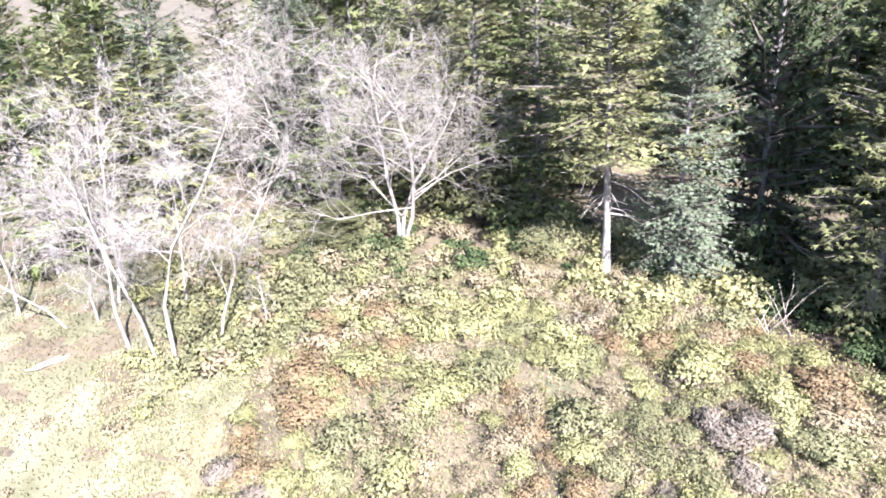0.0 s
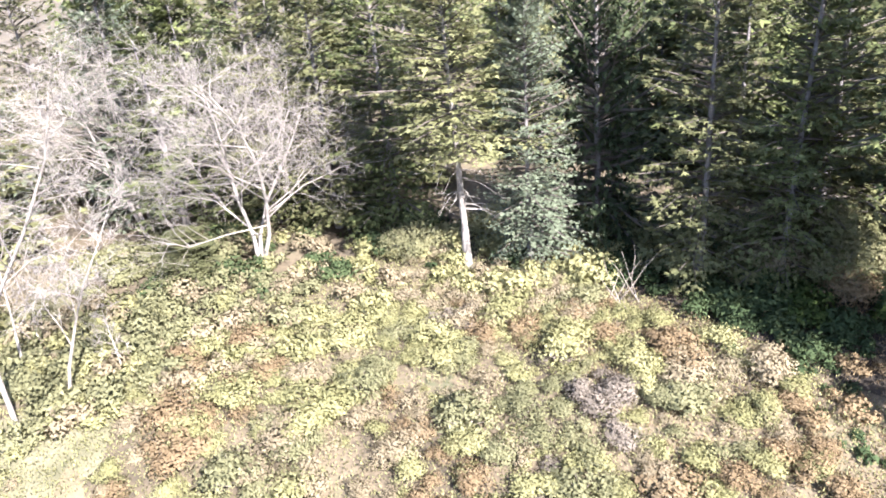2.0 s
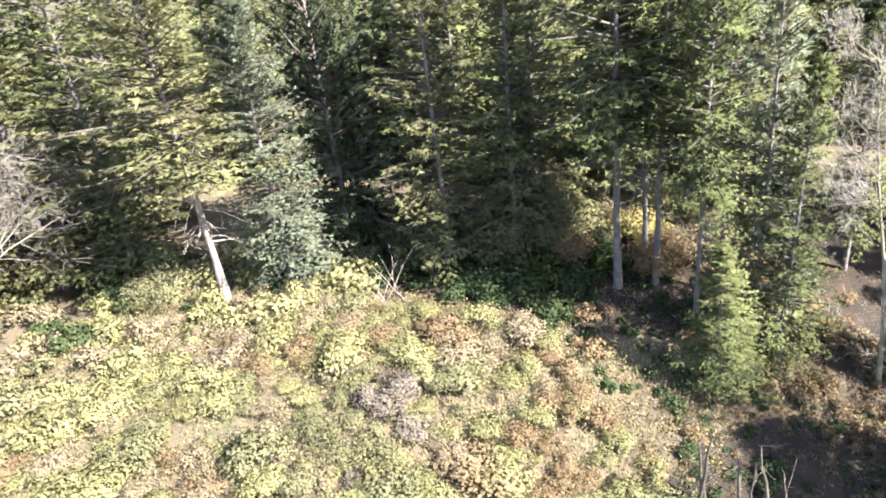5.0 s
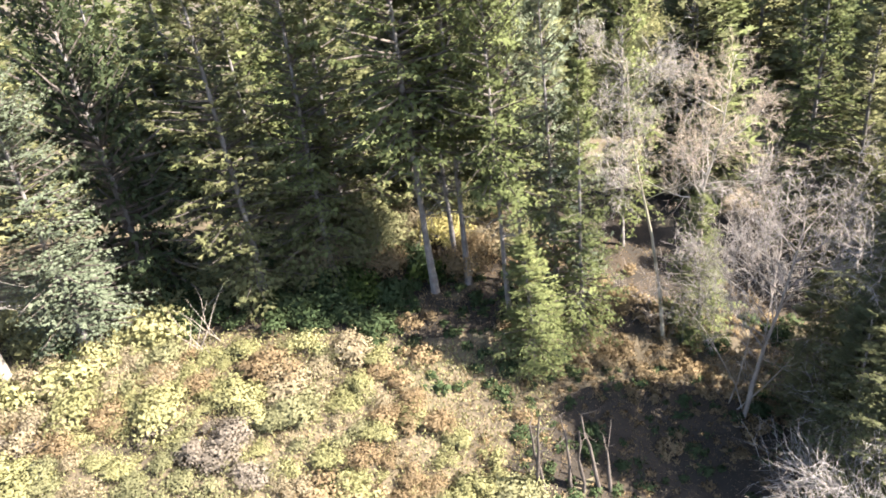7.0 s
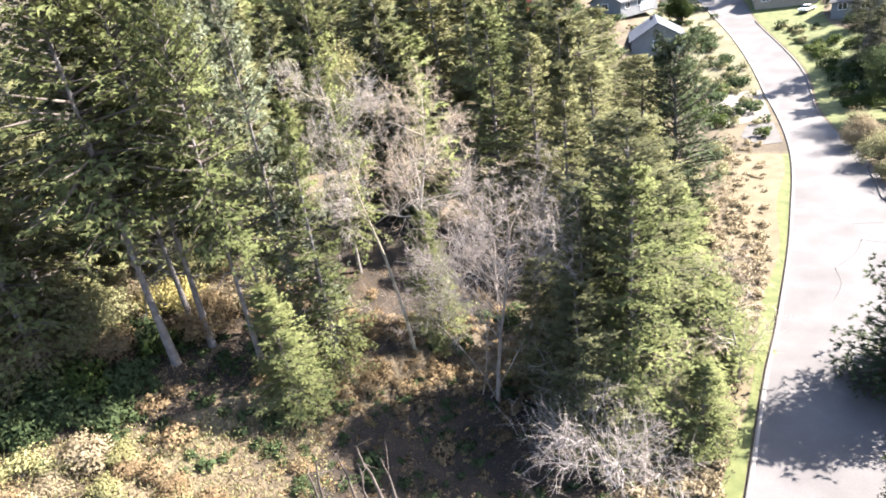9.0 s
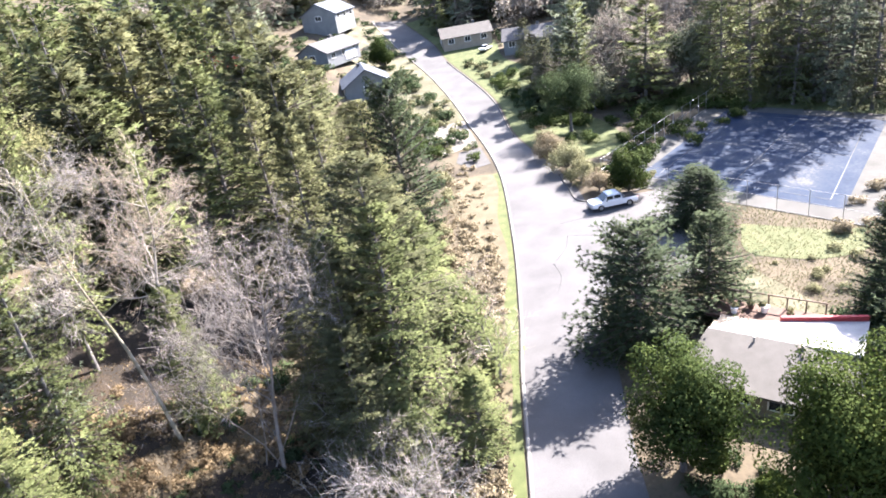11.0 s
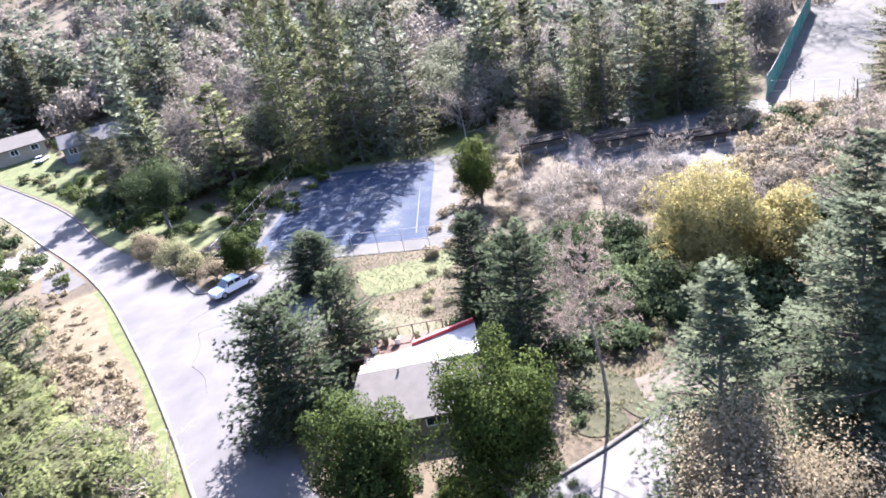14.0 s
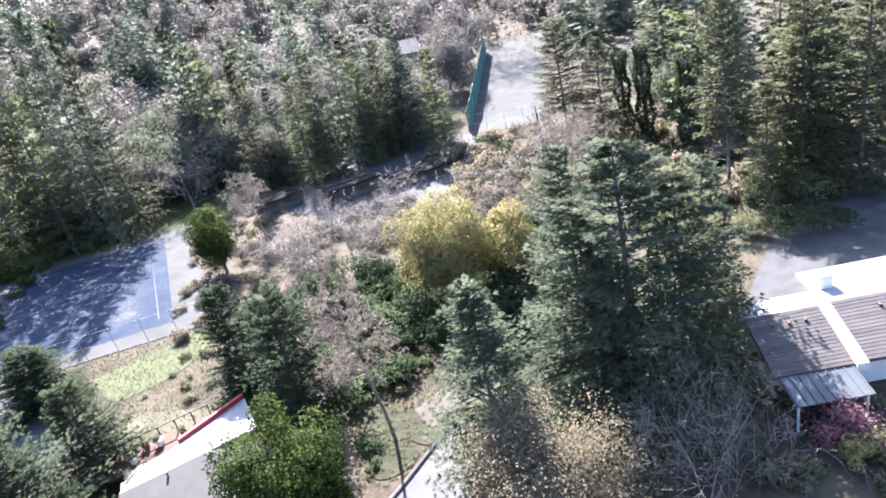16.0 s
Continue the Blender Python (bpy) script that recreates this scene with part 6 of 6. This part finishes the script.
def pickup(m):
    top = empty("pickup_truck", m, "white crew-cab pickup truck parked at the kerb", "pickup truck")
    part("body", extrude_profile([(-2.8, 0.5), (-2.8, 1.02), (-1.0, 1.06), (1.1, 1.12), (2.55, 1.02), (2.8, 0.85), (2.8, 0.5), (2.3, 0.42), (-2.3, 0.42)], 1.95), M_CARWHITE, top)
    part("cab", extrude_profile([(-0.9, 1.05), (-0.75, 1.72), (-0.5, 1.82), (0.75, 1.82), (1.5, 1.1)], 1.86, 0.16), M_CARWHITE, top)
    part("windscreen", solid([(0.84, -0.72, 1.77), (0.84, 0.72, 1.77), (1.5, 0.86, 1.16), (1.5, -0.86, 1.16), (0.8, -0.72, 1.73), (0.8, 0.72, 1.73), (1.44, 0.86, 1.13), (1.44, -0.86, 1.13)],
                             [(0, 1, 2, 3), (7, 6, 5, 4), (0, 4, 5, 1), (1, 5, 6, 2), (2, 6, 7, 3), (3, 7, 4, 0)]), M_GLASS, top)
    for s in (-1, 1):
        for x0, x1 in ((-0.7, 0.1), (0.2, 1.0)):
            part("side_window", box((x1 - x0, 0.05, 0.42), ((x0 + x1) / 2, s * 0.875, 1.25), 0.01, Matrix.Rotation(radians(s * 10), 3, "X")), M_GLASS, top)
        part("headlight", box((0.08, 0.35, 0.16), (2.78, s * 0.72, 0.78), 0.02), M_METAL, top)
        part("tail_light", box((0.06, 0.16, 0.3), (-2.8, s * 0.85, 0.72), 0.01), M_RED, top)
        part("mirror", box((0.12, 0.2, 0.16), (1.05, s * 1.05, 1.15), 0.03), M_BIN, top)
    part("bed_floor", box((1.72, 1.6, 0.05), (-1.85, 0, 1.06)), M_BIN, top, "dark bed liner")
    part("rear_window", box((0.05, 1.3, 0.4), (-0.86, 0, 1.25), 0.01), M_GLASS, top)
    part("rack", box((0.08, 1.8, 0.4), (-1.1, 0, 1.08), 0.02), M_METAL, top)
    part("bumper", box((0.14, 1.9, 0.2), (2.85, 0, 0.42), 0.03), M_METAL, top)
    part("bumper", box((0.14, 1.9, 0.2), (-2.85, 0, 0.42), 0.03), M_METAL, top)
    wheels(top, (-1.75, 1.75), 0.86, 0.4)
    return top


def sedan(m, label, paint=M_CARWHITE):
    top = empty("car", m, label, "car")
    part("body", extrude_profile([(-2.2, 0.4), (-2.25, 0.85), (-1.6, 0.95), (1.0, 0.95), (2.1, 0.78), (2.2, 0.4)], 1.78), paint, top)
    part("cabin", extrude_profile([(-1.7, 0.93), (-1.1, 1.42), (0.3, 1.44), (1.1, 0.95)], 1.66, 0.2), M_GLASS, top, "dark glazed cabin")
    part("roof", box((1.3, 1.24, 0.05), (-0.4, 0, 1.42), 0.02), paint, top)
    wheels(top, (-1.35, 1.35), 0.8, 0.32)
    return top


pickup(pose(59.2, 43.6, 0.06, 0, 0, 148.2))
sedan(pose(118.0, 123.5, float(ground_z(118.0, 123.5)) + 0.06, 0, 0, 20), "white car parked beside the pale house")


def bin_box(x, y, yaw):
    top = empty("utility_bin", pose(x, y, 0.05, 0, 0, yaw), "dark flat-lidded bin at the road edge", "bin")
    part("body", box((1.5, 1.2, 1.1), (0, 0, 0.1), 0.04), M_BIN, top)
    part("lid", box((1.6, 1.3, 0.1), (0, 0, 1.2), 0.03, Matrix.Rotation(radians(6), 3, "X")), M_BIN, top)
    for sx in (-0.6, 0.6):
        for sy in (-0.45, 0.45):
            part("caster", cyl(0.09, 0.09, 0.08, (sx, sy, 0.09), 10, "y"), M_RUBBER, top)


def ball_shrub(x, y, r, seed):
    rng = np.random.default_rng(seed)
    n = 1600
    d = rng.normal(size=(n, 3))
    d /= np.linalg.norm(d, axis=1)[:, None]
    d[:, 2] = np.where(d[:, 2] < -0.6, -d[:, 2], d[:, 2])
    k = r * (0.9 + 0.12 * np.sin(d[:, 0] * 7 + seed) * np.cos(d[:, 1] * 6)) * rng.uniform(0.85, 1.04, n)
    P = d * k[:, None] + np.array([0, 0, r * 0.85])
    v, q = cards(P, d + rng.normal(size=d.shape) * 0.6, np.full(n, 0.2), np.full(n, 0.13), rng, up=0.3)
    top = empty("clipped_shrub", pose(x, y, float(ground_z(x, y))), "clipped round green garden shrub", "shrub", "clipped shrubs")
    part_np("leaves", mesh_np("leaves", v, q, mat=LEAF["l"]), top)
    part_np("stem", mesh_np("stem", *tubes([(np.array([[0, 0, -0.1], [0, 0, r * 0.5], [0, 0, r]]), [0.08, 0.07, 0.03])], 6), mat=BARK["n"]), top)


bin_box(33.9, 27.5, 40)
ball_shrub(28.1, 10.8, 0.96, 1070)
ball_shrub(27.8, 8.4, 0.95, 1140)
ball_shrub(28.3, 14.7, 1.11, 970)
